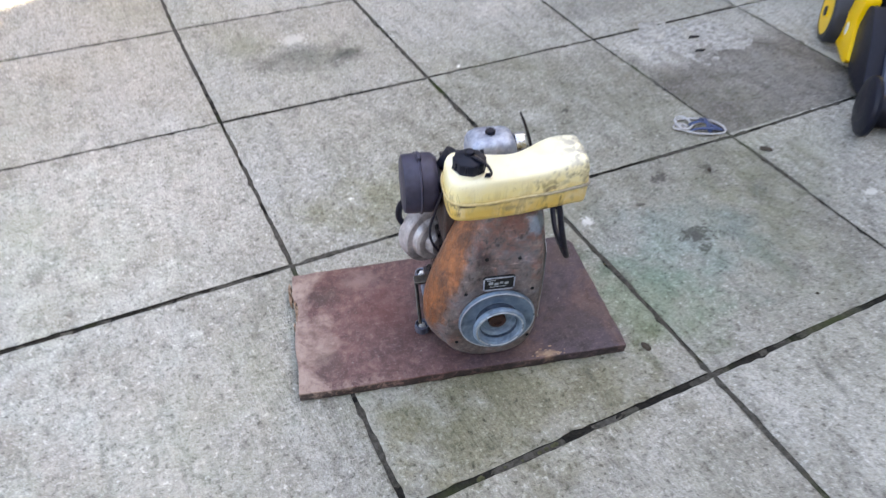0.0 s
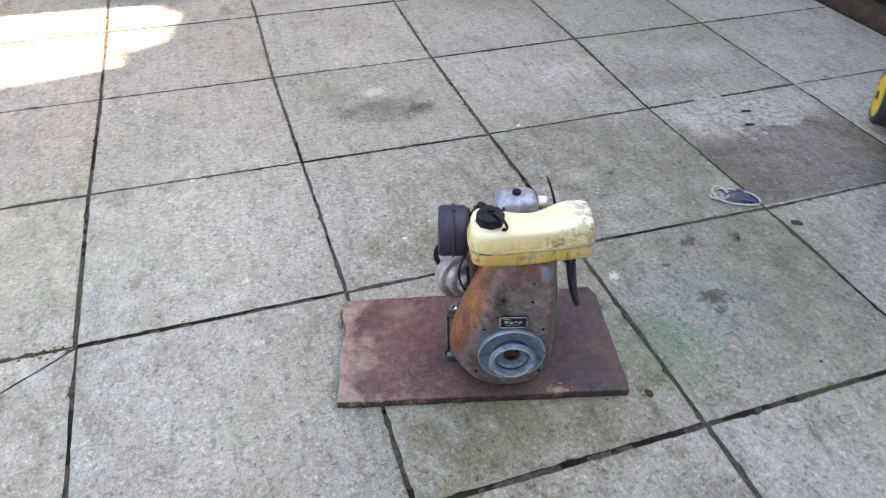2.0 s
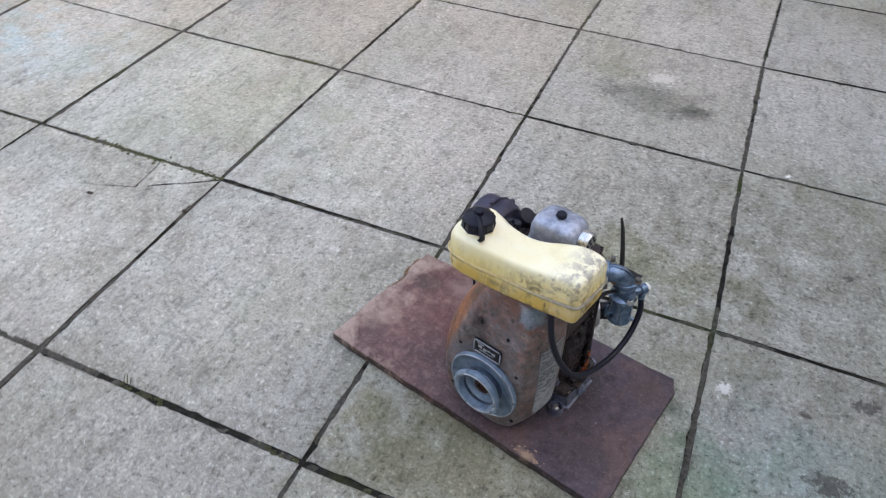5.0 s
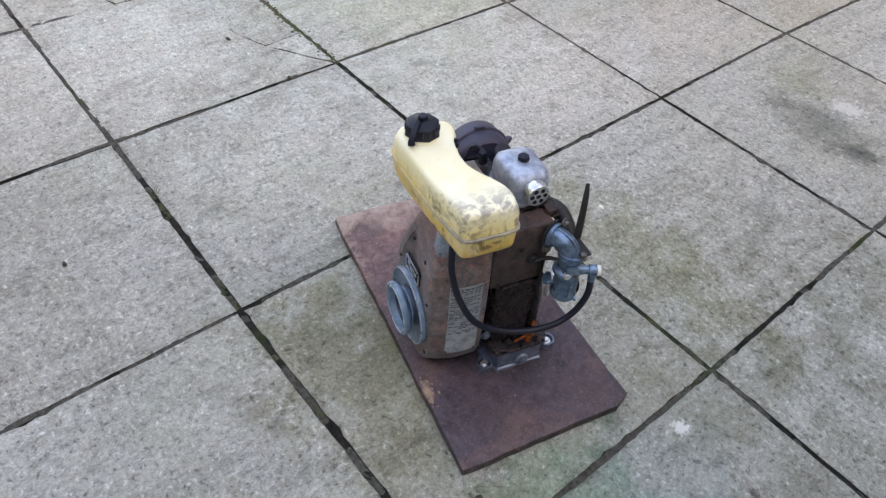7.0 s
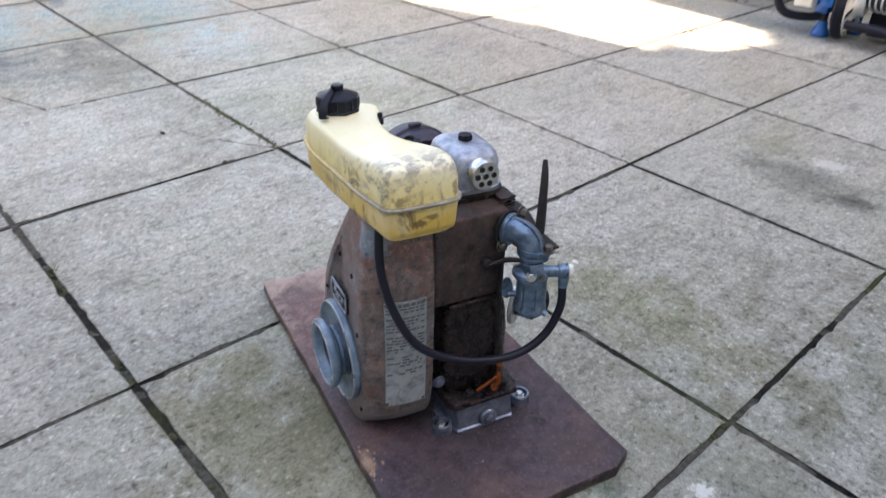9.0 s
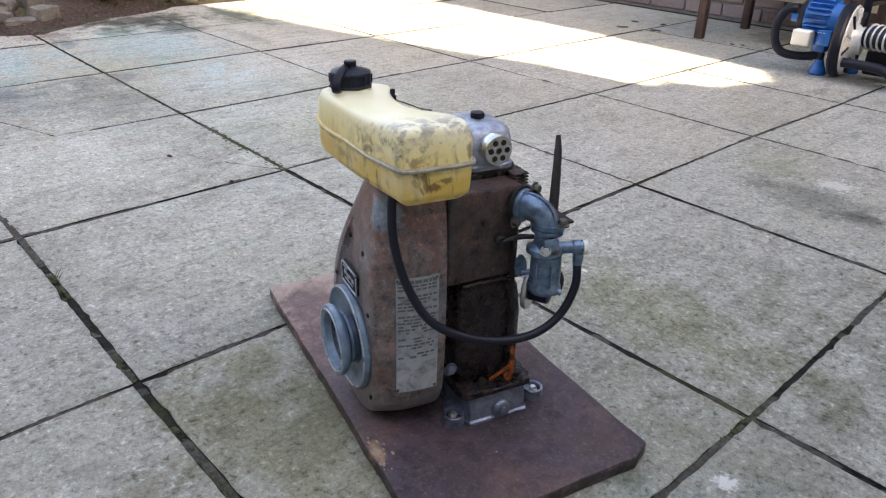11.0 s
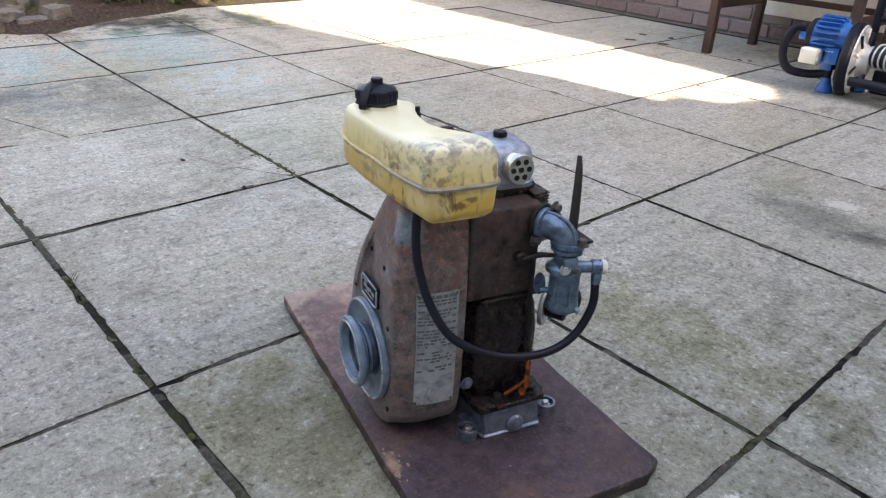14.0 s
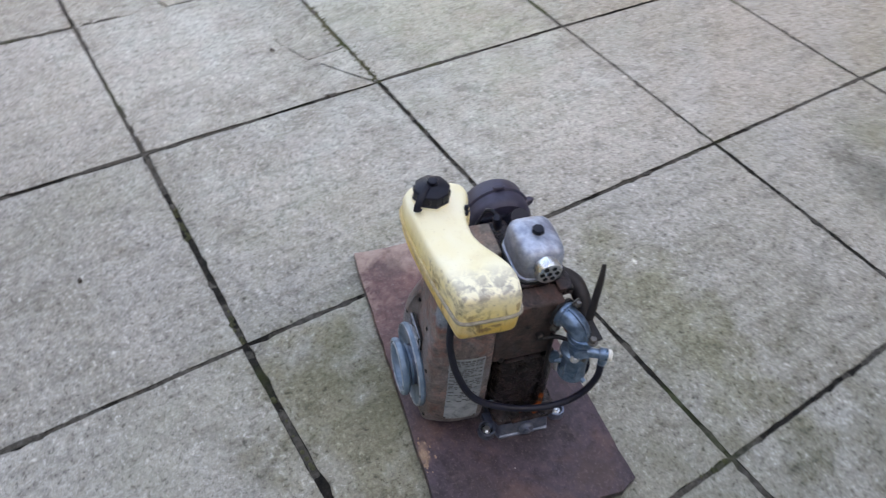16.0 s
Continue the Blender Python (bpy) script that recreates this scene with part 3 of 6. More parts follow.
def part(name, bm, material, parent=None, label="", sharp=38, drop=0.0):
    """One mesh object of a bmesh, under its thing or part."""
    finish(bm, sharp)
    if drop:
        bmesh.ops.translate(bm, verts=bm.verts, vec=(0, 0, -drop))
    me = bpy.data.meshes.new(name)
    bm.to_mesh(me)
    bm.free()
    me.materials.append(material)
    ob = new(name, me)
    ob.parent = parent
    if label:
        tagged(ob, label)
    return ob


def thing(name, label, category, x=0, y=0, z=0, turn=0, group="", kind=""):
    ob = new(name)
    ob.empty_display_size = 0.1
    ob.matrix_world = pose(x, y, z, 0, 0, turn)
    return tagged(ob, label, category, group, kind)


def bevel(bm, width, segments=2, angle=30):
    edges = [e for e in bm.edges if len(e.link_faces) == 2 and e.calc_face_angle(0) > radians(angle)]
    if width and edges:
        bmesh.ops.bevel(bm, geom=edges, offset=width, segments=segments, affect="EDGES", profile=0.6)
    return bm


def box(x0, x1, y0, y1, z0, z1, edge=0.002, segments=2, bm=None, m=None):
    b = bmesh.new()
    bmesh.ops.create_cube(b, size=1)
    for v in b.verts:
        v.co = Vector((x0 + (v.co.x + 0.5) * (x1 - x0), y0 + (v.co.y + 0.5) * (y1 - y0), z0 + (v.co.z + 0.5) * (z1 - z0)))
    bevel(b, edge, segments)
    return join(bm, b, m)


def join(bm, b, m=None):
    """Adds b to bm (or gives b back), moved by m."""
    if m is not None:
        bmesh.ops.transform(b, matrix=m, verts=b.verts)
    if bm is None:
        return b
    me = bpy.data.meshes.new("joined")
    b.to_mesh(me)
    b.free()
    bm.from_mesh(me)
    bpy.data.meshes.remove(me)
    return bm


def frame_on(axis):
    """A turn that lays local z along the axis."""
    return Vector(axis).normalized().to_track_quat("Z", "Y").to_matrix().to_4x4()


def lathe(profile, at=(0, 0, 0), axis=(0, 0, 1), n=32, bm=None, caps=True):
    """Turns (radius, height) pairs round the axis through the place."""
    b = bmesh.new()
    rings = []
    for r, h in profile:
        if r < 1e-6:
            rings.append([b.verts.new((0, 0, h))])
        else:
            rings.append([b.verts.new((r * math.cos(2 * math.pi * i / n), r * math.sin(2 * math.pi * i / n), h)) for i in range(n)])
    for p, q in zip(rings, rings[1:]):
        for i in range(n):
            j = (i + 1) % n
            if len(p) == 1 and len(q) == 1:
                continue
            if len(p) == 1:
                b.faces.new((p[0], q[i], q[j]))
            elif len(q) == 1:
                b.faces.new((p[i], p[j], q[0]))
            else:
                b.faces.new((p[i], p[j], q[j], q[i]))
    for ring in (rings[0], rings[-1]):
        if len(ring) > 2 and caps:
            b.faces.new(ring)
    return join(bm, b, Matrix.Translation(at) @ frame_on(axis))


def curve_points(points, steps=8):
    """A smooth line through the points."""
    pts = [Vector(p) for p in points]
    pts = [2 * pts[0] - pts[1]] + pts + [2 * pts[-1] - pts[-2]]
    out = []
    for a, b, c, d in zip(pts, pts[1:], pts[2:], pts[3:]):
        for i in range(steps):
            t = i / steps
            out.append(0.5 * ((2 * b) + (c - a) * t + (2 * a - 5 * b + 4 * c - d) * t * t + (3 * b - a - 3 * c + d) * t * t * t))
    return out + [pts[-2]]


def tube(points, radius, n=12, steps=8, bm=None, flat=1.0, closed=True):
    """A round tube along a smooth line; radius may be a list, one for each point."""
    line = curve_points(points, steps) if steps > 1 else [Vector(p) for p in points]
    if isinstance(radius, (list, tuple)):
        k = len(line) - 1
        radii = [float(np.interp(i / k * (len(radius) - 1), range(len(radius)), radius)) for i in range(len(line))]
    else:
        radii = [radius] * len(line)
    b = bmesh.new()
    rings = []
    side = None
    for i, p in enumerate(line):
        d = (line[min(i + 1, len(line) - 1)] - line[max(i - 1, 0)]).normalized()
        if side is None:
            side = d.cross(Vector((0.31, 0.2, 0.93))).normalized()
        side = (side - d * side.dot(d)).normalized()
        up = d.cross(side)
        rings.append([b.verts.new(p + radii[i] * (math.cos(2 * math.pi * j / n) * side + flat * math.sin(2 * math.pi * j / n) * up)) for j in range(n)])
    for p, q in zip(rings, rings[1:]):
        for j in range(n):
            b.faces.new((p[j], p[(j + 1) % n], q[(j + 1) % n], q[j]))
    if closed:
        b.faces.new(rings[0])
        b.faces.new(rings[-1])
    return join(bm, b)


def rounded(outline, times=2, keep=0.25):
    """Cuts the corners of a closed outline."""
    for _ in range(times):
        out = []
        for p, q in zip(outline, outline[1:] + outline[:1]):
            out.append((p[0] + keep * (q[0] - p[0]), p[1] + keep * (q[1] - p[1])))
            out.append((q[0] - keep * (q[0] - p[0]), q[1] - keep * (q[1] - p[1])))
        outline = out
    return outline


def inset(outline, d):
    """Moves a closed outline (anticlockwise) inwards by d."""
    out = []
    k = len(outline)
    for i, p in enumerate(outline):
        a, b = outline[i - 1], outline[(i + 1) % k]
        tx, ty = b[0] - a[0], b[1] - a[1]
        length = math.hypot(tx, ty) or 1
        out.append((p[0] - d * ty / length, p[1] + d * tx / length))
    return out


def shrunk(outline, k):
    """The outline scaled about its middle."""
    mx = (min(p[0] for p in outline) + max(p[0] for p in outline)) / 2
    my = (min(p[1] for p in outline) + max(p[1] for p in outline)) / 2
    return [(mx + k * (x - mx), my + k * (y - my)) for x, y in outline]


def loft(rings, place, bm=None):
    """Skins closed outlines of equal count; place(x, y, level) gives the point. rings: (outline, level)."""
    b = bmesh.new()
    made = [[b.verts.new(place(x, y, level)) for x, y in outline] for outline, level in rings]
    k = len(made[0])
    for p, q in zip(made, made[1:]):
        for i in range(k):
            b.faces.new((p[i], p[(i + 1) % k], q[(i + 1) % k], q[i]))
    b.faces.new(made[0])
    b.faces.new(made[-1])
    return join(bm, b)


def upright(x, y, level):
    return (x, y, level)


def facing(x, y, level):
    """Outline in the x-z plane, level along y."""
    return (x, level, y)


def prism(outline, z0, z1, edge=0.002, place=upright, bm=None):
    b = loft([(outline, z0), (outline, z1)], place)
    bmesh.ops.recalc_face_normals(b, faces=b.faces)
    bevel(b, edge, 2, 40)
    return join(bm, b)


def hexbolt(at, axis, size=0.006, height=0.005, bm=None):
    b = lathe([(size * 1.5, 0), (size * 1.5, height * 0.2), (size, height * 0.2)], at, axis, 16)
    h = lathe([(size, height * 0.2), (size, height * 0.9), (size * 0.85, height)], at, axis, 6)
    b = join(b, h)
    return join(bm, b)


# ---- the ground and the patio ----
rnd = random.Random(5)


def ground():
    b = bmesh.new()
    bmesh.ops.create_grid(b, x_segments=4, y_segments=4, size=60)
    ob = part("ground", b, M_JOINT)
    ob.location.z = -0.0046
    tagged(ob, "dark earth showing in the joints between the slabs", "ground", kind="structure")


ground()

COLS = [-3.06, -2.445, -1.825, -1.203, -0.594, 0.004, 0.605, 1.197, 1.785, 2.44]
ROWS_Y = [-3.0, -2.4, -1.8, -1.205, -0.607, -0.002, 0.610, 1.203, 1.80, 2.40, 3.0]


def slab_mesh(outline, seed, name="slab", arris=1.0, loose=1.0):
    """A flagstone with wandering, chipped edges, worn arrises and thickness."""
    r = random.Random(seed)
    pts, chips = [], []
    k = len(outline)
    for i in range(k):
        (ax, ay), (bx, by) = outline[i], outline[(i + 1) % k]
        steps = max(2, int(math.hypot(bx - ax, by - ay) / 0.016))
        for j in range(steps):
            t = j / steps
            x, y = ax + (bx - ax) * t, ay + (by - ay) * t
            bend = 0.0014 if loose > 0.5 else 0.0034
            wave = Vector((x + seed * 3.7, y + seed * 1.3, 0.3))
            x += bend * noise.noise(wave * 22) + 0.0013 * loose * noise.noise(wave * 80) + r.uniform(-1, 1) * 0.0005 * loose
            y += bend * noise.noise(wave * 22 + Vector((0, 0, 5))) + 0.0013 * loose * noise.noise(wave * 80 + Vector((0, 0, 5))) + r.uniform(-1, 1) * 0.0005 * loose
            pts.append((x, y))
            chips.append(r.uniform(0.001, 0.0042) if r.random() < 0.09 * loose else 0.0)
    b = bmesh.new()
    levels = ((0.0045, 0.0), (0.0012, -0.0012), (0.0, -0.006), (0.0, -0.045))
    lines = [inset(pts, d * arris) for d, _ in levels]
    deep = [inset(pts, d * arris + 0.006) for d, _ in levels]
    rings = []
    for q, (d, z) in enumerate(levels):
        ring = []
        for i in range(len(pts)):
            c = chips[i] / 0.006 if q < 3 else 0
            x = lines[q][i][0] + (deep[q][i][0] - lines[q][i][0]) * c
            y = lines[q][i][1] + (deep[q][i][1] - lines[q][i][1]) * c
            ring.append(b.verts.new((x, y, z * (arris if q < 3 else 1) - (chips[i] * 0.35 if q in (1, 2) else 0))))
        rings.append(ring)
    for p, q in zip(rings, rings[1:]):
        for i in range(len(p)):
            b.faces.new((p[i], q[i], q[(i + 1) % len(p)], p[(i + 1) % len(p)]))
    b.faces.new(rings[0])
    finish(b, 60)
    me = bpy.data.meshes.new(name)
    b.to_mesh(me)
    b.free()
    me.materials.append(M_SLAB)
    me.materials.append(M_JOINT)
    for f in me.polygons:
        # buried sides in the joint's dark: caked dirt with the groove's shade painted in
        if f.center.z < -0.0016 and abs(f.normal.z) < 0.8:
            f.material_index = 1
    return me


# the slabs are laid a little out of true: corners that stray from the lines
STRAY = {
    (5, 6): (-0.003, 0.605), (4, 5): (-0.609, -0.003), (4, 4): (-0.601, -0.605), (5, 4): (-0.001, -0.611), (6, 5): (0.611, -0.005), (5, 7): (-0.008, 1.199), (5, 5): (0.002, -0.004), (6, 6): (0.598, 0.598),
    (6, 7): (0.592, 1.198), (6, 4): (0.611, -0.608), (7, 6): (1.182, 0.602), (7, 5): (1.199, -0.013), (3, 5): (-1.198, 0.000), (4, 6): (-0.606, 0.610), (7, 4): (1.199, -0.602), (2, 6): (-1.832, 0.622),
}


def corner(i, j):
    """Where four slabs meet."""
    return STRAY.get((i, j), (COLS[i], ROWS_Y[j]))


def patio():
    base = thing("patio", "patio of weathered grey concrete slabs with dark mossy joints", "paving", kind="structure")
    gap = 0.0075
    col_gap = (0.011, 0.011, 0.011, 0.0092, 0.0088, 0.0062, 0.0068, 0.0058, 0.0062, 0.008)
    row_gap = (0.006, 0.006, 0.006, 0.006, 0.0090, 0.0066, 0.0054, 0.0064, 0.0068, 0.0075, 0.008)
    for i in range(len(COLS) - 1):
        for j in range(len(ROWS_Y) - 1):
            if (i, j) in ((2, 4), (3, 4)):
                continue
            spots = [corner(i + p, j + q) for p, q in ((0, 0), (1, 0), (1, 1), (0, 1))]
            cx, cy = sum(p[0] for p in spots) / 4, sum(p[1] for p in spots) / 4
            shape = []
            for (x, y), p, q in zip(spots, (0, 1, 1, 0), (0, 0, 1, 1)):
                tight = 0.15 if (i, p, j) in ((7, 1, 5), (8, 0, 5)) else 1.0
                dx, dy = tight * col_gap[i + p] / 2 + rnd.uniform(-0.001, 0.0016), row_gap[j + q] / 2 + rnd.uniform(-0.001, 0.0016)
                shape.append((x - cx + (-dx if p else dx), y - cy + (-dy if q else dy)))
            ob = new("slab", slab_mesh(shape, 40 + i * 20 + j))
            ob.parent = base
            ob.location = (cx, cy, rnd.uniform(-0.0015, 0.001))
            ob.rotation_euler = (rnd.uniform(-0.0018, 0.0018), rnd.uniform(-0.0018, 0.0018), 0)
    # the cracked slab beside the moss, in three pieces, and the one behind it, in two
    g = gap / 2
    x0, x1, y0, y1 = COLS[2] + g, COLS[3] - g, ROWS_Y[4] + g, ROWS_Y[5] - g
    xa, xb = COLS[3] + g, COLS[4] - g - 0.010
    # cell (3, 4) is the cracked one
    pieces = [
        [(xa, y0), (xb, y0), (xb, y1 - 0.007), (-0.775, -0.1190), (-0.92, -0.1660), (-1.07, -0.2435), (xa, -0.2680)],
        [(xb - 0.003, y1), (-0.7920, y1), (-0.7872, -0.020), (-0.7790, -0.1165)],
        [(-0.7952, y1), (xa, y1), (xa, -0.2674), (-1.07, -0.2429), (-0.92, -0.1648), (-0.784, -0.1172), (-0.7900, -0.03)],
    ]
    pieces += [
        [(x0, y0), (xa - 0.0022, y0), (xa - 0.0022, -0.358), (-1.48, -0.458), (x0, -0.582)],
        [(x1, -0.3535), (x1, y1), (x0, y1), (x0, -0.578), (-1.48, -0.4535)],
    ]
    for k, outline in enumerate(pieces):
        area = sum(p[0] * q[1] - q[0] * p[1] for p, q in zip(outline, outline[1:] + outline[:1]))
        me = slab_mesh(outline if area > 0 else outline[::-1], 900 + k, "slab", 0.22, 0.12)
        ob = new("slab", me)
        ob.parent = base
        ob.location.z = (0.0, -0.001, -0.0015, 0.0, -0.001)[k]


# ---- walls that close the yard, mostly unseen, and shape its light ----
def closing_walls():
    far = 3.4

    def at(x, y):
        """Where the sun's ray to the ground place (x, y) passes the east wall's plane."""
        return (y, (far - x) * SUN_SLOPE)

    # added unseen wall, its outline cut so sun lands only on the bright patch
    east = [(-7, -0.05), (7, -0.05), (7, 5.6), at(-6.3, 2.12), at(-2.6, 2.12), at(-1.2, 2.10), at(-0.42, 2.05), at(-0.310, 1.91), at(-0.385, 1.64), at(-0.54, 1.56), at(-0.53, 1.455), at(-1.0, 1.39),
            at(-1.48, 1.25), at(-2.45, 1.04), at(-4.0, 0.86), at(-6.3, 0.75), (-7, 5.6)]
    b = loft([(east, far), (east, far + 0.25)], lambda x, y, level: (level, x, y))
    tagged(part("shade_wall_east", b, M_RENDER), "unseen rendered wall added to shade the yard, notched for the sun patch", "wall", kind="structure")
    # added unseen wall, tall enough to dim the southern slabs
    tagged(part("shade_wall_south", box(-7, 3.6, -4.25, -4.0, -0.05, 4.6, 0.01), M_RENDER), "unseen rendered wall added behind the patio to block sky", "wall", kind="structure")
    # fence out of view, added as a plain surround for reflections
    tagged(part("wall_west", box(-7.2, -7.0, -4.25, 7, -0.05, 1.8, 0.01), M_SLEEPER), "unseen timber fence added to close the garden", "fence", kind="structure")


closing_walls()


def wall_north():
    """The brick wall behind the bench: each brick of the low courses, plain above, where unseen height is added to cut
    skylight.
    """
    y = 3.05
    base = thing("wall_north", "wall of old purple-brown bricks with grey mortar, unseen height added above", "wall", 0, y, 0, 0, kind="structure")
    part("mortar", box(-4.2, 3.39, 0.012, 0.22, -0.05, 3.6, 0.0), M_MORTAR, base, "recessed grey mortar")
    b = box(-0.1075, 0.1075, 0.0, 0.10, 0.0, 0.065, 0.004, 1)
    finish(b)
    me = bpy.data.meshes.new("brick")
    b.to_mesh(me)
    b.free()
    me.materials.append(M_BRICK)
    r = random.Random(3)
    for course in range(5):
        for k in range(26):
            ob = new("brick", me)
            ob.parent = base
            ob.location = (-3.3 + k * 0.226 + (0.113 if course % 2 else 0), r.uniform(-0.004, 0.003), 0.012 + course * 0.076)
            ob.rotation_euler = (0, 0, r.uniform(-0.01, 0.01))
    # board on top of the added height, out of view
    part("unseen_top_board", box(-4.2, 3.39, -0.10, 0.24, 3.6, 3.75, 0.006), M_WOOD, base)


wall_north()


def soil_bed():
    """Soil and litter that spills over the far slabs."""
    n, m = 46, 90
    b = bmesh.new()
    grid = []
    for i in range(n):
        row = []
        for j in range(m):
            y = -3.0 + j * 0.062
            edge = np.interp(y, (-3, -0.6, -0.15, 0.06, 0.3, 0.65, 0.9, 1.1, 1.6, 2.6), (-2.5, -2.62, -2.66, -2.60, -2.76, -2.90, -3.06, -3.30, -3.5, -3.5))
            edge += 0.05 * noise.noise((y * 6, 1.7, 0)) + 0.03 * noise.noise((y * 22, 4.7, 0))
            x = edge - (i / (n - 1)) ** 1.4 * 3.6
            d = edge - x
            z = -0.008 + min(d * 0.16, 0.05 + d * 0.03) + 0.016 * noise.noise((x * 9, y * 9, 0)) * min(1, d * 6) + 0.008 * noise.noise((x * 30, y * 30, 2)) * min(1, d * 8)
            row.append(b.verts.new((x, y, z)))
        grid.append(row)
    for i in range(n - 1):
        for j in range(m - 1):
            b.faces.new((grid[i][j], grid[i][j + 1], grid[i + 1][j + 1], grid[i + 1][j]))
    tagged(part("soil_bed", b, M_SOIL, sharp=80), "bare brown soil bed spilling over the slabs", "soil", kind="structure")
    # crumbs and dead leaves on it
    b = bmesh.new()
    r = random.Random(11)
    for k in range(1350):
        y = r.uniform(-0.9, 1.6)
        edge = np.interp(y, (-0.6, 0.06, 0.3, 0.65, 0.9, 1.6), (-2.6, -2.56, -2.70, -2.86, -3.05, -3.05))
        d = abs(r.gauss(0, 0.5)) + 0.02
        if k > 900:
            d = -abs(r.gauss(0, 0.12))
        x = edge - d
        z = 0.004 + max(0, min(d * 0.16, 0.05 + d * 0.03))
        s = r.uniform(0.003, 0.010) if k <= 900 else r.uniform(0.0012, 0.0040) * (1.5 if d > -0.08 else 1.0)
        turn = Matrix.Translation((x, y, z)) @ Euler((r.uniform(-0.6, 0.6), r.uniform(-0.6, 0.6), r.uniform(0, 6))).to_matrix().to_4x4()
        v = [b.verts.new(turn @ Vector(p)) for p in ((-s, 0, 0), (0, -s * 0.6, s * 0.3), (s, 0, 0), (0, s * 0.6, s * 0.4))]
        b.faces.new(v)
    tagged(part("leaf_litter", b, M_LITTER), "brown leaf litter and crumbs scattered over soil", "litter", kind="stuff")


soil_bed()


def rock(size, seed, cuts=3, squash=(1, 1, 1)):
    r = random.Random(seed)
    b = bmesh.new()
    bmesh.ops.create_cube(b, size=1)
    bmesh.ops.subdivide_edges(b, edges=b.edges, cuts=cuts, use_grid_fill=True)
    for v in b.verts:
        p = v.co.copy()
        q = p.lerp(p.normalized() * 0.62, 0.28)
        k = 1 + 0.22 * noise.noise(p * 1.6 + Vector((seed * 3.1, 0, 0))) + 0.10 * noise.noise(p * 5 + Vector((seed, 5, 0)))
        v.co = Vector((q.x * squash[0], q.y * squash[1], (q.z + 0.5) * squash[2])) * size * k
    return b


def rubble():
    for k, (x, y, z, size, squash, turn) in enumerate((
            (-2.89, 0.12, 0.0, 0.105, (0.9, 1.0, 0.75), 20), (-2.85, 0.00, 0.0, 0.07, (0.9, 2.0, 0.55), 12), (-2.90, -0.08, 0.0, 0.09, (1.1, 1.3, 0.75), 35), (-3.02, -0.02, 0.03, 0.10, (1.0, 1.5, 0.75), 60),
            (-3.06, 0.12, 0.04, 0.09, (1.0, 1.0, 0.8), 15), (-2.96, -0.18, 0.01, 0.12, (1.1, 1.0, 0.7), 10), (-3.10, -0.14, 0.04, 0.13, (1.0, 1.2, 0.8), 75), (-2.98, -0.34, 0.01, 0.14, (1.2, 0.9, 0.6), 30),
            (-2.80, 0.075, 0.0, 0.028, (1.2, 1, 0.7), 0), (-2.78, -0.16, 0.0, 0.06, (1.2, 1, 0.6), 0))):
        ob = part("rubble_stone", rock(size, k + 1, 4, squash), M_STONE, sharp=50)
        ob.matrix_world = pose(x, y, z, 0, 0, turn)
        tagged(ob, "grey broken lump of concrete lying on the soil" if k else "squared grey block of broken concrete on the soil", "stone", "rubble heap on the soil")


rubble()


def shrub(x, y, spread, height, count, seed, label):
    """A low shrub of thin stems and many small leaves."""
    r = random.Random(seed)
    base = thing("shrub", label, "shrub", x, y, 0.02)
    stems, leaves = bmesh.new(), bmesh.new()
    for _ in range(26):
        a, d = r.uniform(0, 6.28), r.uniform(0.2, 1) * spread
        tip = Vector((math.cos(a) * d, math.sin(a) * d, height * r.uniform(0.35, 1)))
        tube([(0, 0, -0.02), tip * 0.5 + Vector((0, 0, 0.06)), tip], [0.006, 0.004, 0.002], 5, 3, stems)
        for _ in range(count // 26):
            p = tip * r.uniform(0.35, 1.05) + Vector([r.gauss(0, 0.045) for _ in range(3)])
            p.z = max(p.z, 0.0)
            s = r.uniform(0.010, 0.024)
            m = Matrix.Translation(p) @ Euler([r.uniform(-3, 3) for _ in range(3)]).to_matrix().to_4x4()
            leaves.faces.new([leaves.verts.new(m @ Vector(q)) for q in ((-s, 0, 0), (-s * 0.2, -s * 0.45, s * 0.15), (s, 0, 0), (-s * 0.2, s * 0.45, s * 0.15))])
    part("stem", stems, M_SLEEPER, base)
    part("foliage", leaves, M_LEAF, base)


shrub(-3.24, 0.50, 0.24, 0.20, 1300, 3, "dark green low shrub overhanging the soil")
shrub(-3.24, 0.78, 0.22, 0.20, 1300, 1, "low green shrub growing at the edge of the soil bed")
shrub(-3.34, 1.16, 0.22, 0.22, 1100, 2, "yellow-green shrub catching sunlight beside the slabs")


# ---- the board under the engine ----
BOARD_Z = 0.021


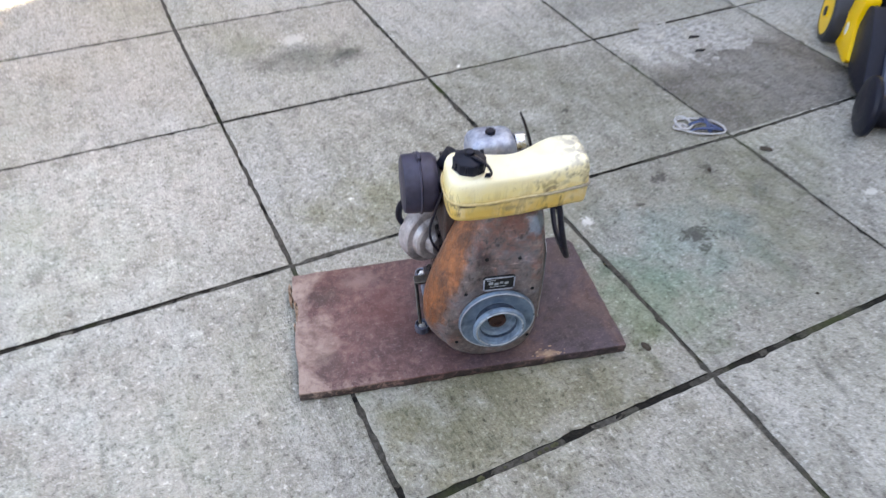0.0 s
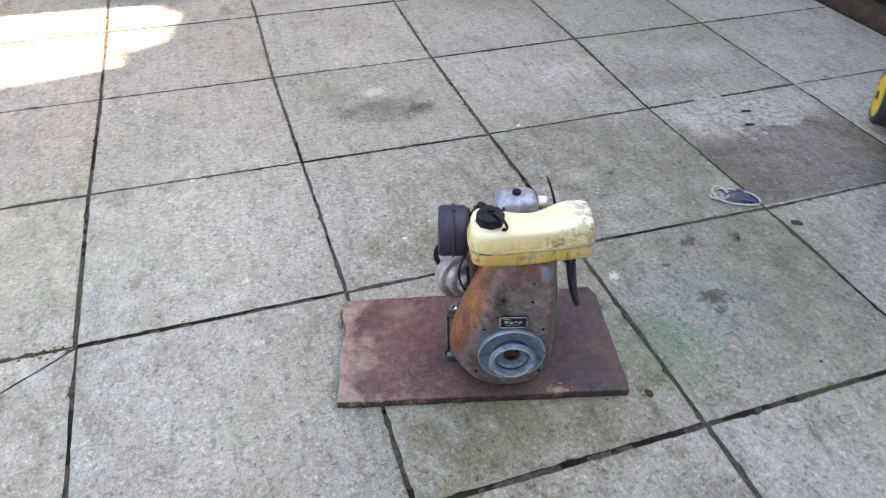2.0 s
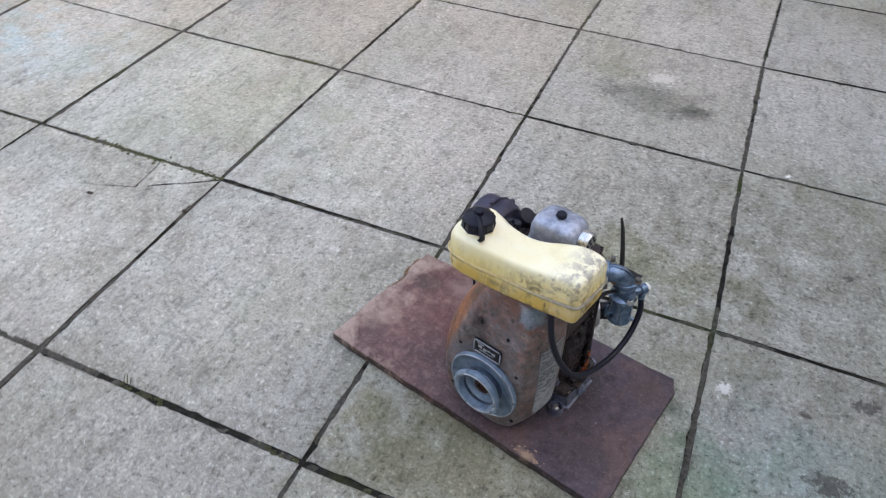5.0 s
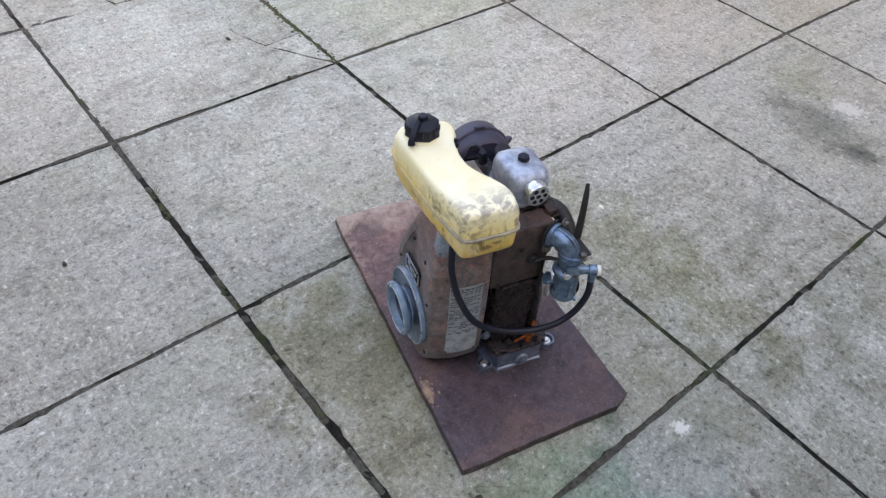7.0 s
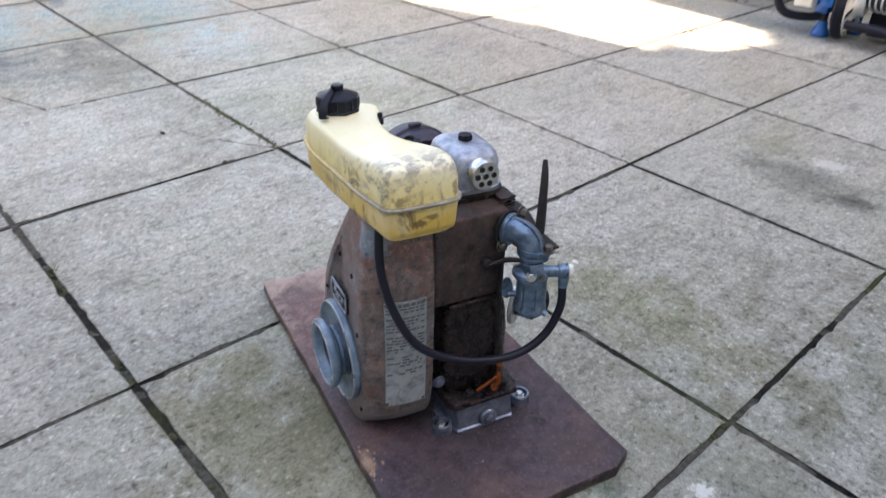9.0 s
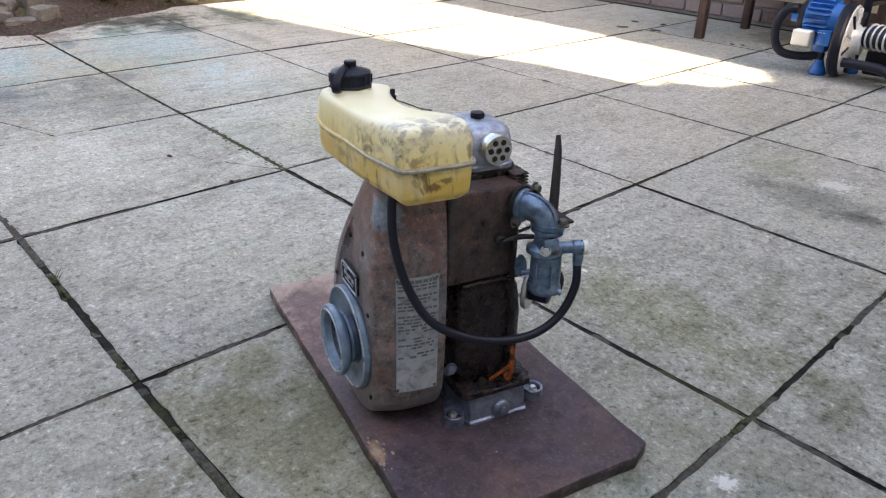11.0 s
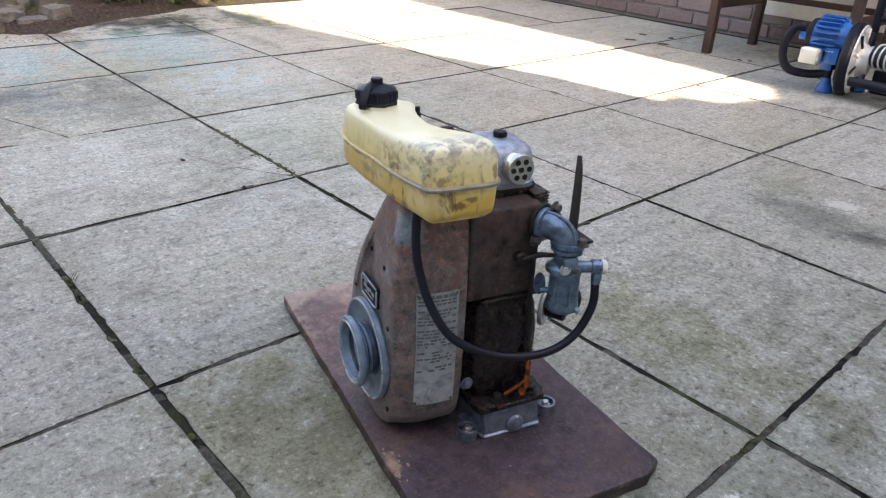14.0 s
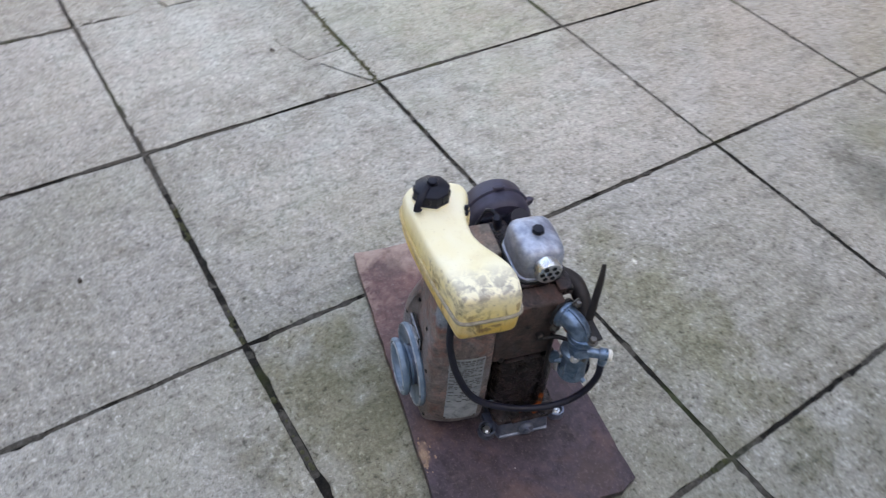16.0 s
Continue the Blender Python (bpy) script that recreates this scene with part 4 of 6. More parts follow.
def board():
    base = thing("wooden_board", "worn reddish-brown plywood board lying on the slabs under the engine", "board", 0.2395, -0.274, 0, -12.3)
    r = random.Random(8)
    outline = []
    corners = [(-0.305, -0.141), (0.299, -0.162), (0.303, 0.130), (0.290, 0.157), (-0.292, 0.158)]
    for (ax, ay), (bx, by) in zip(corners, corners[1:] + corners[:1]):
        k = max(2, int(math.hypot(bx - ax, by - ay) / 0.025))
        for i in range(k):
            t = i / k
            rag = 0.0035 if ax < -0.2 and bx < -0.2 else 0.0012
            outline.append((ax + (bx - ax) * t + r.uniform(-rag, rag), ay + (by - ay) * t + r.uniform(-rag, rag)))
    b = prism(outline, 0.001, BOARD_Z, 0.0022)
    # broken bites along the left edge
    for v in b.verts:
        if v.co.x < -0.28 and 0.03 < v.co.y < 0.085:
            v.co.x += 0.008
            v.co.z -= 0.002 if v.co.z > 0.01 else 0
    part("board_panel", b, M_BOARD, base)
    chip = bmesh.new()
    for k in range(40):
        x, y = r.gauss(0.150, 0.012), -0.1545 + abs(r.gauss(0, 0.007))
        s = r.uniform(0.0012, 0.003)
        box(x - s, x + s, y - s * 0.6, y + s * 0.6, BOARD_Z - 0.003, BOARD_Z + r.uniform(0.0002, 0.0008), 0.0004, 1, chip)
    part("splintered_edge", chip, M_BOARD_CHIP, base, "pale splintered patch at the board's edge")
    chip = bmesh.new()
    for k in range(34):
        y = r.uniform(0.02, 0.135)
        x = (-0.2930 if 0.03 < y < 0.085 else -0.3015) + abs(r.gauss(0, 0.0022))
        s = r.uniform(0.003, 0.007)
        box(x - 0.0012, x + 0.0012, y - s, y + s, 0.004, BOARD_Z + r.uniform(-0.006, 0.0002), 0.0004, 1, chip)
    part("splintered_edge", chip, M_BOARD_CHIP, base, "pale torn wood along the board's end")


board()


# ---- the engine ----
def engine():
    E = thing("stationary_engine", "old rusty stationary engine with a yellow fuel tank", "engine", 0.27, -0.335, BOARD_Z, -16)

    def put(name, bm, material, parent=None, label="", sharp=38):
        return part(name, bm, material, parent or E, label, sharp, BOARD_Z)

    # blower housing: front face tapering upwards, deeper rounded back
    front = [(-0.060, 0.044), (-0.018, 0.026), (0.040, 0.028), (0.072, 0.052), (0.083, 0.100), (0.084, 0.180), (0.080, 0.255), (0.068, 0.330), (0.056, 0.350), (0.000, 0.350), (-0.012, 0.336), (-0.046, 0.255), (-0.072, 0.175), (-0.082, 0.115), (-0.077, 0.070)]
    wide = [(-0.074, 0.040), (-0.018, 0.021), (0.046, 0.023), (0.084, 0.047), (0.0975, 0.092), (0.0985, 0.180), (0.0965, 0.250), (0.084, 0.336), (0.070, 0.353), (-0.014, 0.353), (-0.043, 0.318), (-0.085, 0.238), (-0.107, 0.160), (-0.113, 0.100), (-0.102, 0.062)]
    back = [(-0.066, 0.040), (-0.016, 0.024), (0.048, 0.025), (0.085, 0.048), (0.0980, 0.094), (0.0990, 0.180), (0.0980, 0.262), (0.092, 0.338), (0.078, 0.354), (-0.020, 0.354), (-0.038, 0.320), (-0.072, 0.240), (-0.100, 0.160), (-0.109, 0.102), (-0.096, 0.064)]
    front, wide, back = rounded(front, 2), rounded(wide, 2), rounded(back, 2)

    def between(t):
        return [(p[0] + t * (q[0] - p[0]), p[1] + t * (q[1] - p[1])) for p, q in zip(front, wide)]

    rings = [(shrunk(front, 0.72), -0.0812), (inset(front, 0.010), -0.0805), (inset(front, 0.003), -0.0785), (between(0.04), -0.0745), (between(0.28), -0.0660), (between(0.62), -0.0540), (between(0.90), -0.0380), (wide, -0.024), (back, 0.003), (inset(back, 0.002), 0.0062), (shrunk(back, 0.8), 0.0066)]
    hull = loft(rings, facing)
    for v in hull.verts:
        # the upper front leans back, most on the side away from the hose
        away = min(1.0, max(0.3, 1 - (v.co.x + 0.04) * 5.5))
        v.co.y += max(0, min(1, (0.004 - v.co.y) / 0.085)) * away * float(np.interp(v.co.z, (0.20, 0.235, 0.26, 0.30, 0.35), (0, 0.003, 0.008, 0.020, 0.038)))
    cowl = put("blower_housing", hull, M_COWL, label="rusty brown pressed-steel blower housing", sharp=50)
    for u, v, z in ((-0.014, -0.0715, 0.258), (0.040, -0.0755, 0.258), (-0.048, -0.0800, 0.192), (0.066, -0.0805, 0.190), (-0.060, -0.0800, 0.075), (0.068, -0.0800, 0.072)):
        put("screw", lathe([(0.0032, 0.0), (0.0032, 0.0012), (0.002, 0.0018), (0, 0.0018)], (u, v, z), (0, -1, 0.1), 12), M_HOLE, cowl)
    # maker's plate: raised rim and plain bars
    plate = put("maker_plate", prism(rounded([(-0.020, 0.197), (0.034, 0.197), (0.034, 0.226), (-0.020, 0.226)], 1, 0.08), -0.0780, -0.0822, 0.0005, facing), M_HOLE, cowl, "small black plate with a worn raised border")
    rim = bmesh.new()
    for u0, u1, z0, z1 in ((-0.017, 0.031, 0.2235, 0.226), (-0.017, 0.031, 0.197, 0.1995), (-0.020, -0.0175, 0.200, 0.223), (0.0315, 0.034, 0.200, 0.223)):
        box(u0, u1, -0.0838, -0.0818, z0, z1, 0.0006, 1, rim)
    put("plate_border", rim, M_ROCKER, plate)
    bars = bmesh.new()
    for u0, u1, z0, z1 in ((-0.011, -0.003, 0.212, 0.218), (-0.001, 0.006, 0.210, 0.216), (0.008, 0.014, 0.213, 0.217), (0.016, 0.023, 0.211, 0.216), (-0.008, 0.020, 0.2065, 0.2075), (-0.014, 0.001, 0.221, 0.2225)):
        box(u0, u1, -0.0832, -0.0819, z0 - 0.002, z1 - 0.002, 0.0004, 1, bars)
    put("plate_mark", bars, M_LABEL, plate)

    # pulley
    hub = (0.008, 0, 0.128)
    big = [(0.020, 0.078), (0.0600, 0.0790), (0.0655, 0.0805), (0.0672, 0.0840), (0.0665, 0.0885), (0.0640, 0.0900), (0.0615, 0.0892), (0.0585, 0.0865), (0.0470, 0.0838), (0.0360, 0.0825), (0.020, 0.0825)]
    pulley = put("pulley", lathe(big, hub, (0, -1, 0), 64), M_PULLEY, label="grey-blue painted belt pulley flange", sharp=30)
    put("pulley_neck", lathe([(0.020, 0.081), (0.0390, 0.081), (0.0330, 0.0845), (0.0315, 0.0900), (0.0312, 0.0960), (0.0325, 0.0990), (0.0310, 0.0990)], hub, (0, -1, 0), 48, caps=False), M_NECK, pulley, "pulley neck, blue darkened for shade and grime", 30)
    put("neck_band", lathe([(0.0314, 0.0895), (0.0338, 0.0900), (0.0342, 0.0915), (0.0336, 0.0930), (0.0314, 0.0935)], hub, (0, -1, 0), 48, caps=False), M_PULLEY, pulley, "pale worn band on the pulley neck", 30)
    ring = [(0.0310, 0.0955), (0.0385, 0.0968), (0.0432, 0.0992), (0.0456, 0.1025), (0.0460, 0.1065), (0.0452, 0.1090), (0.0432, 0.1100), (0.0372, 0.1092), (0.0352, 0.1070), (0.0338, 0.1000), (0.0312, 0.0940), (0.0275, 0.0915), (0.0262, 0.0895), (0.0252, 0.0860), (0.0160, 0.0852), (0.0155, 0.0830)]
    put("pulley_cup", lathe(ring, hub, (0, -1, 0), 64, caps=False), M_PULLEY, pulley, "hollow starter cup of the pulley", 24)
    # thin rings: worn metal edge with the rim's bright highlight painted in
    for radius, level, thick in ((0.0402, 0.1093, 0.0015), (0.0648, 0.0898, 0.0014)):
        ringed = [(hub[0] + radius * math.cos(k * math.pi / 24), -level, hub[2] + radius * math.sin(k * math.pi / 24)) for k in range(49)]
        put("worn_rim_highlight", tube(ringed, thick, 8, 1), M_WORN_GLINT, pulley, "rim worn to bare metal, highlight painted pale")
    put("crank_bolt", lathe([(0.0152, 0.083), (0.0152, 0.0905), (0.0130, 0.0925), (0.0075, 0.0925), (0.0070, 0.0885), (0, 0.0885)], hub, (0, -1, 0), 24), M_SHAFT, pulley, "rusty red shaft end")

    # instruction label on the side
    def side_of(y, z):
        """How far out the housing's side stands."""
        w = float(np.interp(z, (0.09, 0.18, 0.25), (0.0970, 0.0985, 0.0968)))
        f = float(np.interp(z, (0.09, 0.18, 0.25), (0.0830, 0.0842, 0.0808)))
        return f + (w - f) * float(np.interp(y, (-0.0745, -0.066, -0.054, -0.038, -0.024), (0.04, 0.28, 0.62, 0.90, 1.0))) + 0.0004

    zs = [0.088 + 0.158 * k / 8 for k in range(9)]
    strip = [(0.0, z) for z in zs] + [(0.0011, z) for z in reversed(zs)]
    lb = loft([(strip, -0.0560 + 0.0510 * k / 10) for k in range(11)], lambda x, z, y: (side_of(y, z) + x, y, z))
    lab = put("instruction_label", lb, M_LABEL, cowl, "worn aluminium instruction label with unreadable print")
    ink = bmesh.new()
    r = random.Random(21)
    for k in range(24):
        z = 0.240 - k * 0.0044
        if k in (3, 9, 16):
            continue
        y = -0.0545
        while y < -0.012:
            w = r.uniform(0.003, 0.009)
            if r.random() < (0.86 if k < 14 else 0.5):
                box(0.0008, 0.00135, y, min(y + w, -0.008), z - 0.0013, z + (0.0012 if k else 0.003), 0, 1, ink)
            y += w + 0.0016
    for v in ink.verts:
        v.co.x += side_of(v.co.y, v.co.z)
    put("label_print", ink, M_LABELINK, lab)
    for y, z in ((-0.0545, 0.243), (-0.008, 0.243), (-0.0545, 0.091), (-0.008, 0.091)):
        put("rivet", lathe([(0.002, 0), (0.0018, 0.001), (0, 0.0013)], (side_of(y, z) + 0.001, y, z), (1, 0, 0), 10), M_BOLT, lab)

    # cylinder shroud, crankcase and sump
    shroud = put("cylinder_shroud", box(-0.070, 0.0975, 0.0060, 0.100, 0.224, 0.340, 0.005, 3), M_BLOCK, label="dark rusty sheet shroud round the cylinder")
    put("shroud_flange", box(-0.070, 0.1010, 0.026, 0.104, 0.2195, 0.2235, 0.001, 1), M_CRANK, shroud)
    for y, z in ((0.018, 0.232), (0.05, 0.300)):
        put("screw", hexbolt((0.1000, y, z), (1, 0, 0), 0.0032, 0.003), M_DARKIRON, shroud)
    case = [(0.022, 0.062), (0.112, 0.062), (0.116, 0.085), (0.114, 0.180), (0.106, 0.2195), (0.030, 0.2195), (0.022, 0.205)]
    case = rounded(case, 2, 0.22)
    c = loft([(case, -0.075), (case, 0.0800), (shrunk(case, 0.985), 0.0865), (shrunk(case, 0.95), 0.0915), (shrunk(case, 0.88), 0.0955), (shrunk(case, 0.76), 0.0985), (shrunk(case, 0.55), 0.1000), (shrunk(case, 0.25), 0.1005)], lambda x, y, level: (level, x, y))
    for v in c.verts:
        # the casting is lumpy and draws in below
        if v.co.x > 0.05:
            v.co.x += 0.0022 * noise.noise(v.co * 34) - 0.006 * max(0, (0.11 - v.co.z) / 0.05)
    crank = put("crankcase", c, M_CRANK, label="oily black cast-iron crankcase", sharp=60)
    put("crankcase_rib", tube([(0.0965, 0.094, 0.086), (0.1000, 0.095, 0.115), (0.1015, 0.095, 0.165), (0.0985, 0.093, 0.200), (0.090, 0.090, 0.213)], [0.0045, 0.0058, 0.0062, 0.0058, 0.004], 12, 6), M_CRANK, crank)
    put("cover_bolt", hexbolt((0.1000, 0.058, 0.196), (1, 0, 0.1), 0.0048, 0.004), M_DARKIRON, crank)
    low = rounded([(-0.094, 0.030), (0.116, 0.030), (0.117, 0.126), (-0.094, 0.126)], 1, 0.07)
    sump = put("sump", loft([(low, 0.0213), (low, 0.0250), (inset(low, 0.003), 0.0270), (inset(low, 0.008), 0.0570), (inset(low, 0.009), 0.0600)], upright), M_ALLOY, label="dull cast-alloy sump with bolted feet", sharp=40)
    flange = rounded([(-0.088, 0.024), (0.112, 0.026), (0.112, 0.131), (-0.088, 0.131)], 1, 0.06)
    put("sump_flange", loft([(flange, 0.0602), (flange, 0.0690), (inset(flange, 0.003), 0.0710)], upright), M_CRANK, sump, "oily black sump flange")
    for u, v, side in ((0.099, 0.020, 1), (0.093, 0.144, 1), (-0.108, 0.006, -1), (-0.088, 0.144, -1)):
        foot = put("foot", lathe([(0.0142, 0.0213), (0.0146, 0.0240), (0.0138, 0.0360), (0.0128, 0.0370), (0.0105, 0.0365), (0.0098, 0.0290), (0, 0.0290)], (u, v, 0), (0, 0, 1), 26), M_ALLOY, sump)
        put("foot_web", box(u - 0.030 * side if side > 0 else u, u if side > 0 else u + 0.030, min(v, 0.075) if v < 0.07 else 0.118, v + 0.016 if v < 0.07 else v, 0.0214, 0.034, 0.003, 2), M_ALLOY, foot)
        # dark disc in the pocket, painting the shade around the bolt
        put("foot_recess_shade", lathe([(0.0097, 0.0291), (0.0097, 0.0300), (0, 0.0300)], (u, v, 0), (0, 0, 1), 20), M_HOLE, foot)
        put("foot_bolt", hexbolt((u, v, 0.0300), (0, 0, 1), 0.0048, 0.0070), M_BRIGHT, foot, "bright plated bolt")
    put("drain_plug", join(lathe([(0.0125, -0.008), (0.0125, 0.003), (0.0105, 0.0055), (0.0085, 0.006)], (0.113, 0.082, 0.0345), (1, 0, 0.15), 24), hexbolt((0.1185, 0.082, 0.0352), (1, 0, 0.15), 0.0055, 0.004)), M_ALLOY, sump)
    put("breather_bolt", hexbolt((0.090, 0.018, 0.100), (1, 0, 0), 0.006, 0.006), M_ALLOY, crank)

    # governor bracket with its chipped orange lever
    brk = put("governor_bracket", box(0.088, 0.118, 0.052, 0.116, 0.066, 0.0725, 0.0015, 1), M_CRANK, label="dark bracket of the governor linkage")
    for y in (0.058, 0.108):
        put("bracket_bolt", hexbolt((0.104, y, 0.0725), (0, 0, 1), 0.006, 0.009), M_DARKIRON, brk)
    put("bracket_upright", box(0.094, 0.098, 0.068, 0.110, 0.0720, 0.096, 0.001, 1), M_CRANK, brk)
    lever = box(0.106, 0.1085, 0.0935, 0.1015, 0.080, 0.124, 0.0008, 1)
    box(0.1065, 0.109, 0.006, 0.040, -0.0028, 0.0024, 0.0008, 1, lever, Matrix.Translation((0, 0.060, 0.079)) @ Matrix.Rotation(radians(24), 4, "X"))
    lathe([(0.005, 0), (0.005, 0.005), (0, 0.006)], (0.108, 0.091, 0.081), (1, 0, 0), 14, lever)
    put("governor_lever", lever, M_ORANGE, brk, "chipped orange painted lever")
    put("control_rod", tube([(0.105, 0.098, 0.126), (0.104, 0.092, 0.20), (0.104, 0.087, 0.276)], 0.0030, 8, 4), M_DARKIRON, label="thin dark vertical control rod")
    put("control_pin", lathe([(0.007, 0), (0.007, 0.006), (0.005, 0.008), (0, 0.008)], (0.1, 0.070, 0.277), (1, 0, 0), 16), M_DARKIRON)
    put("throttle_link", tube([(0.107, 0.072, 0.276), (0.112, 0.090, 0.281), (0.124, 0.104, 0.284)], [0.0026, 0.0035, 0.0026], 8, 4), M_DARKIRON)

    # cylinder head, rocker cover, breather
    head = put("cylinder_head", box(-0.062, 0.066, 0.040, 0.116, 0.3395, 0.3460, 0.002, 2), M_CRANK, label="rusty dark cylinder head")
    put("head_fin_block", box(-0.058, 0.004, 0.004, 0.040, 0.3395, 0.3515, 0.004, 3), M_TAN, head, "pale rusty finned block")
    for k in range(4):
        put("cooling_fin", box(0.052, 0.082, 0.096, 0.117, 0.3325 + k * 0.0038, 0.3345 + k * 0.0038, 0.0006, 1), M_CRANK, head)
    plan = rounded([(-0.026, 0.043), (0.062, 0.043), (0.062, 0.114), (-0.026, 0.114)], 3, 0.16)
    rk = loft([(plan, 0.3472), (plan, 0.352), (inset(plan, 0.0025), 0.3535), (inset(plan, 0.003), 0.380), (shrunk(plan, 0.86), 0.390), (shrunk(plan, 0.72), 0.3955), (shrunk(plan, 0.5), 0.3975), (shrunk(plan, 0.2), 0.398)], upright)
    rocker = put("rocker_cover", rk, M_ROCKER, label="scuffed silver alloy rocker cover", sharp=45)
    put("cover_gasket", prism(inset(plan, -0.003), 0.3440, 0.3476, 0.0008), M_HOLE, rocker)
    put("filler_cap", lathe([(0.0075, 0.396), (0.0088, 0.3995), (0.0092, 0.4020), (0.0080, 0.4045), (0, 0.4050)], (0.017, 0.080, 0), (0, 0, 1), 8), M_BLACK, rocker, "small black cap")
    br = put("breather", lathe([(0.0170, 0.0), (0.0178, 0.004), (0.0182, 0.006), (0.0182, 0.0150), (0.0172, 0.0168), (0, 0.0172)], (0.0585, 0.078, 0.3755), (1, 0, 0), 36), M_BRIGHT, rocker, "bright round breather with seven holes", 30)
    # holes are near-black discs on the face, painting the shade of openings
    for k in range(7):
        a = k * math.pi / 3
        d = 0.0105 if k < 6 else 0
        put("breather_hole", lathe([(0.0034, 0), (0.0034, 0.0006), (0, 0.0006)], (0.0755, 0.078 + d * math.cos(a), 0.3755 + d * math.sin(a)), (1, 0, 0), 14), M_HOLE, br)

    # intake elbow and carburettor
    face = (0.90, 0.42, 0.05)
    elbow = put("intake_elbow", lathe([(0.010, 0.000), (0.0190, 0.000), (0.0200, 0.002), (0.0195, 0.0060), (0.0150, 0.0080), (0.010, 0.008)], (0.0985, 0.099, 0.3150), face, 28), M_CARB, label="blue-grey cast intake elbow", sharp=45)
    gk = lathe([(0.010, -0.004), (0.0225, -0.004), (0.0225, 0.0005), (0.010, 0.0005)], (0.0985, 0.099, 0.3150), face, 28)
    put("intake_gasket", gk, M_HOLE, elbow)
    put("elbow_pipe", tube([(0.099, 0.099, 0.315), (0.110, 0.104, 0.3165), (0.121, 0.109, 0.3145), (0.128, 0.1125, 0.3080), (0.131, 0.114, 0.3000)], [0.0158, 0.0155, 0.0152, 0.0148, 0.0150], 20, 6), M_CARB, elbow)
    put("elbow_rib", tube([(0.105, 0.101, 0.3310), (0.117, 0.106, 0.3315), (0.132, 0.1125, 0.3260), (0.1405, 0.116, 0.3160), (0.1450, 0.1175, 0.3030)], 0.0022, 8, 5), M_CARB, elbow)
    for k, (u, v, z) in enumerate(((0.098, 0.1145, 0.3330), (0.106, 0.085, 0.2990))):
        put("flange_bolt", hexbolt((u, v, z), face, 0.0052, 0.0080), M_BOLT, elbow)
    lip = rounded([(0.111, 0.105), (0.123, 0.096), (0.142, 0.099), (0.153, 0.118), (0.147, 0.131), (0.126, 0.129)], 2)
    put("elbow_foot", prism(lip, 0.2975, 0.3045, 0.0022), M_CARB, elbow)
    put("flange_bolt", hexbolt((0.1475, 0.124, 0.3045), (0, 0, 1), 0.0050, 0.008), M_BOLT, elbow)
    put("flange_bolt", hexbolt((0.1185, 0.1015, 0.3045), (0, 0, 1), 0.0050, 0.008), M_RUSTBOLT, elbow)
    carb = put("carburettor", lathe([(0.0160, 0.2974), (0.0160, 0.2930), (0.0132, 0.2905), (0.0132, 0.2815), (0.0165, 0.2775), (0.0212, 0.2745), (0.0218, 0.2720), (0.0218, 0.2685), (0.0185, 0.2660)], (0.133, 0.113, 0), (0, 0, 1), 32), M_CARB, label="blue-grey cast carburettor", sharp=40)
    put("throat_flange", prism(inset(lip, 0.0012), 0.2915, 0.2973, 0.0018), M_CARB, carb)
    put("carburettor_lug", box(0.1320, 0.1545, 0.0985, 0.1185, 0.2700, 0.2860, 0.003, 2, None, Matrix.Translation((0.133, 0.113, 0.278)) @ Matrix.Rotation(radians(-18), 4, "Y") @ Matrix.Translation((-0.133, -0.113, -0.278))), M_CARB, carb)
    put("float_bowl", lathe([(0.0178, 0.2665), (0.0183, 0.2440), (0.0188, 0.2270), (0.0202, 0.2250), (0.0202, 0.2205), (0.0175, 0.2170), (0, 0.2160)], (0.1355, 0.1145, 0), (0, 0, 1), 32), M_CARB, carb, "round float bowl", 40)
    for k in range(3):
        a = radians(-60 + k * 55)
        put("bowl_rib", box(0.1335 + 0.0180 * math.cos(a), 0.1365 + 0.0180 * math.cos(a), 0.1105 + 0.0180 * math.sin(a), 0.1135 + 0.0180 * math.sin(a), 0.228, 0.258, 0.001, 1), M_CARB, carb)
    put("bowl_lug", lathe([(0.0038, -0.004), (0.0038, 0.008), (0, 0.008)], (0.150, 0.122, 0.223), (0.8, 0.5, -0.3), 12), M_CARB, carb)
    put("jet_body", lathe([(0.0075, 0), (0.0075, 0.016), (0.0070, 0.018), (0.0070, 0.025), (0.0092, 0.0255), (0.0092, 0.036), (0.0075, 0.0375)], (0.139, 0.117, 0.2745), (0.42, 0.90, 0.02), 20), M_CARB, carb, sharp=30)
    put("union_cap", lathe([(0.0078, 0), (0.0082, 0.001), (0.0082, 0.0045), (0.0060, 0.006), (0, 0.006)], (0.1547, 0.1507, 0.2752), (0.42, 0.90, 0.02), 18), M_WHITE, carb, "pale plastic union cap")
    put("union_tail", lathe([(0.0060, 0), (0.0066, -0.006), (0.0056, -0.016)], (0.153, 0.1465, 0.2690), (0, 0, 1), 16), M_CARB, carb)
    put("idle_screw", hexbolt((0.1520, 0.1010, 0.2790), (1, -0.5, 0.35), 0.0042, 0.005), M_BRIGHT, carb)
    put("top_screw", hexbolt((0.1530, 0.1140, 0.2760), (1, 0.1, 0.1), 0.0036, 0.004), M_BOLT, carb)
    ch = rounded([(0.080, 0.247), (0.084, 0.236), (0.092, 0.234), (0.097, 0.244), (0.094, 0.258), (0.087, 0.266), (0.081, 0.258)], 2)
    choke = loft([(ch, 0.122), (ch, 0.1245)], lambda x, y, level: (level, x, y))
    put("choke_lever", choke, M_CARB, carb, "flat choke lever")
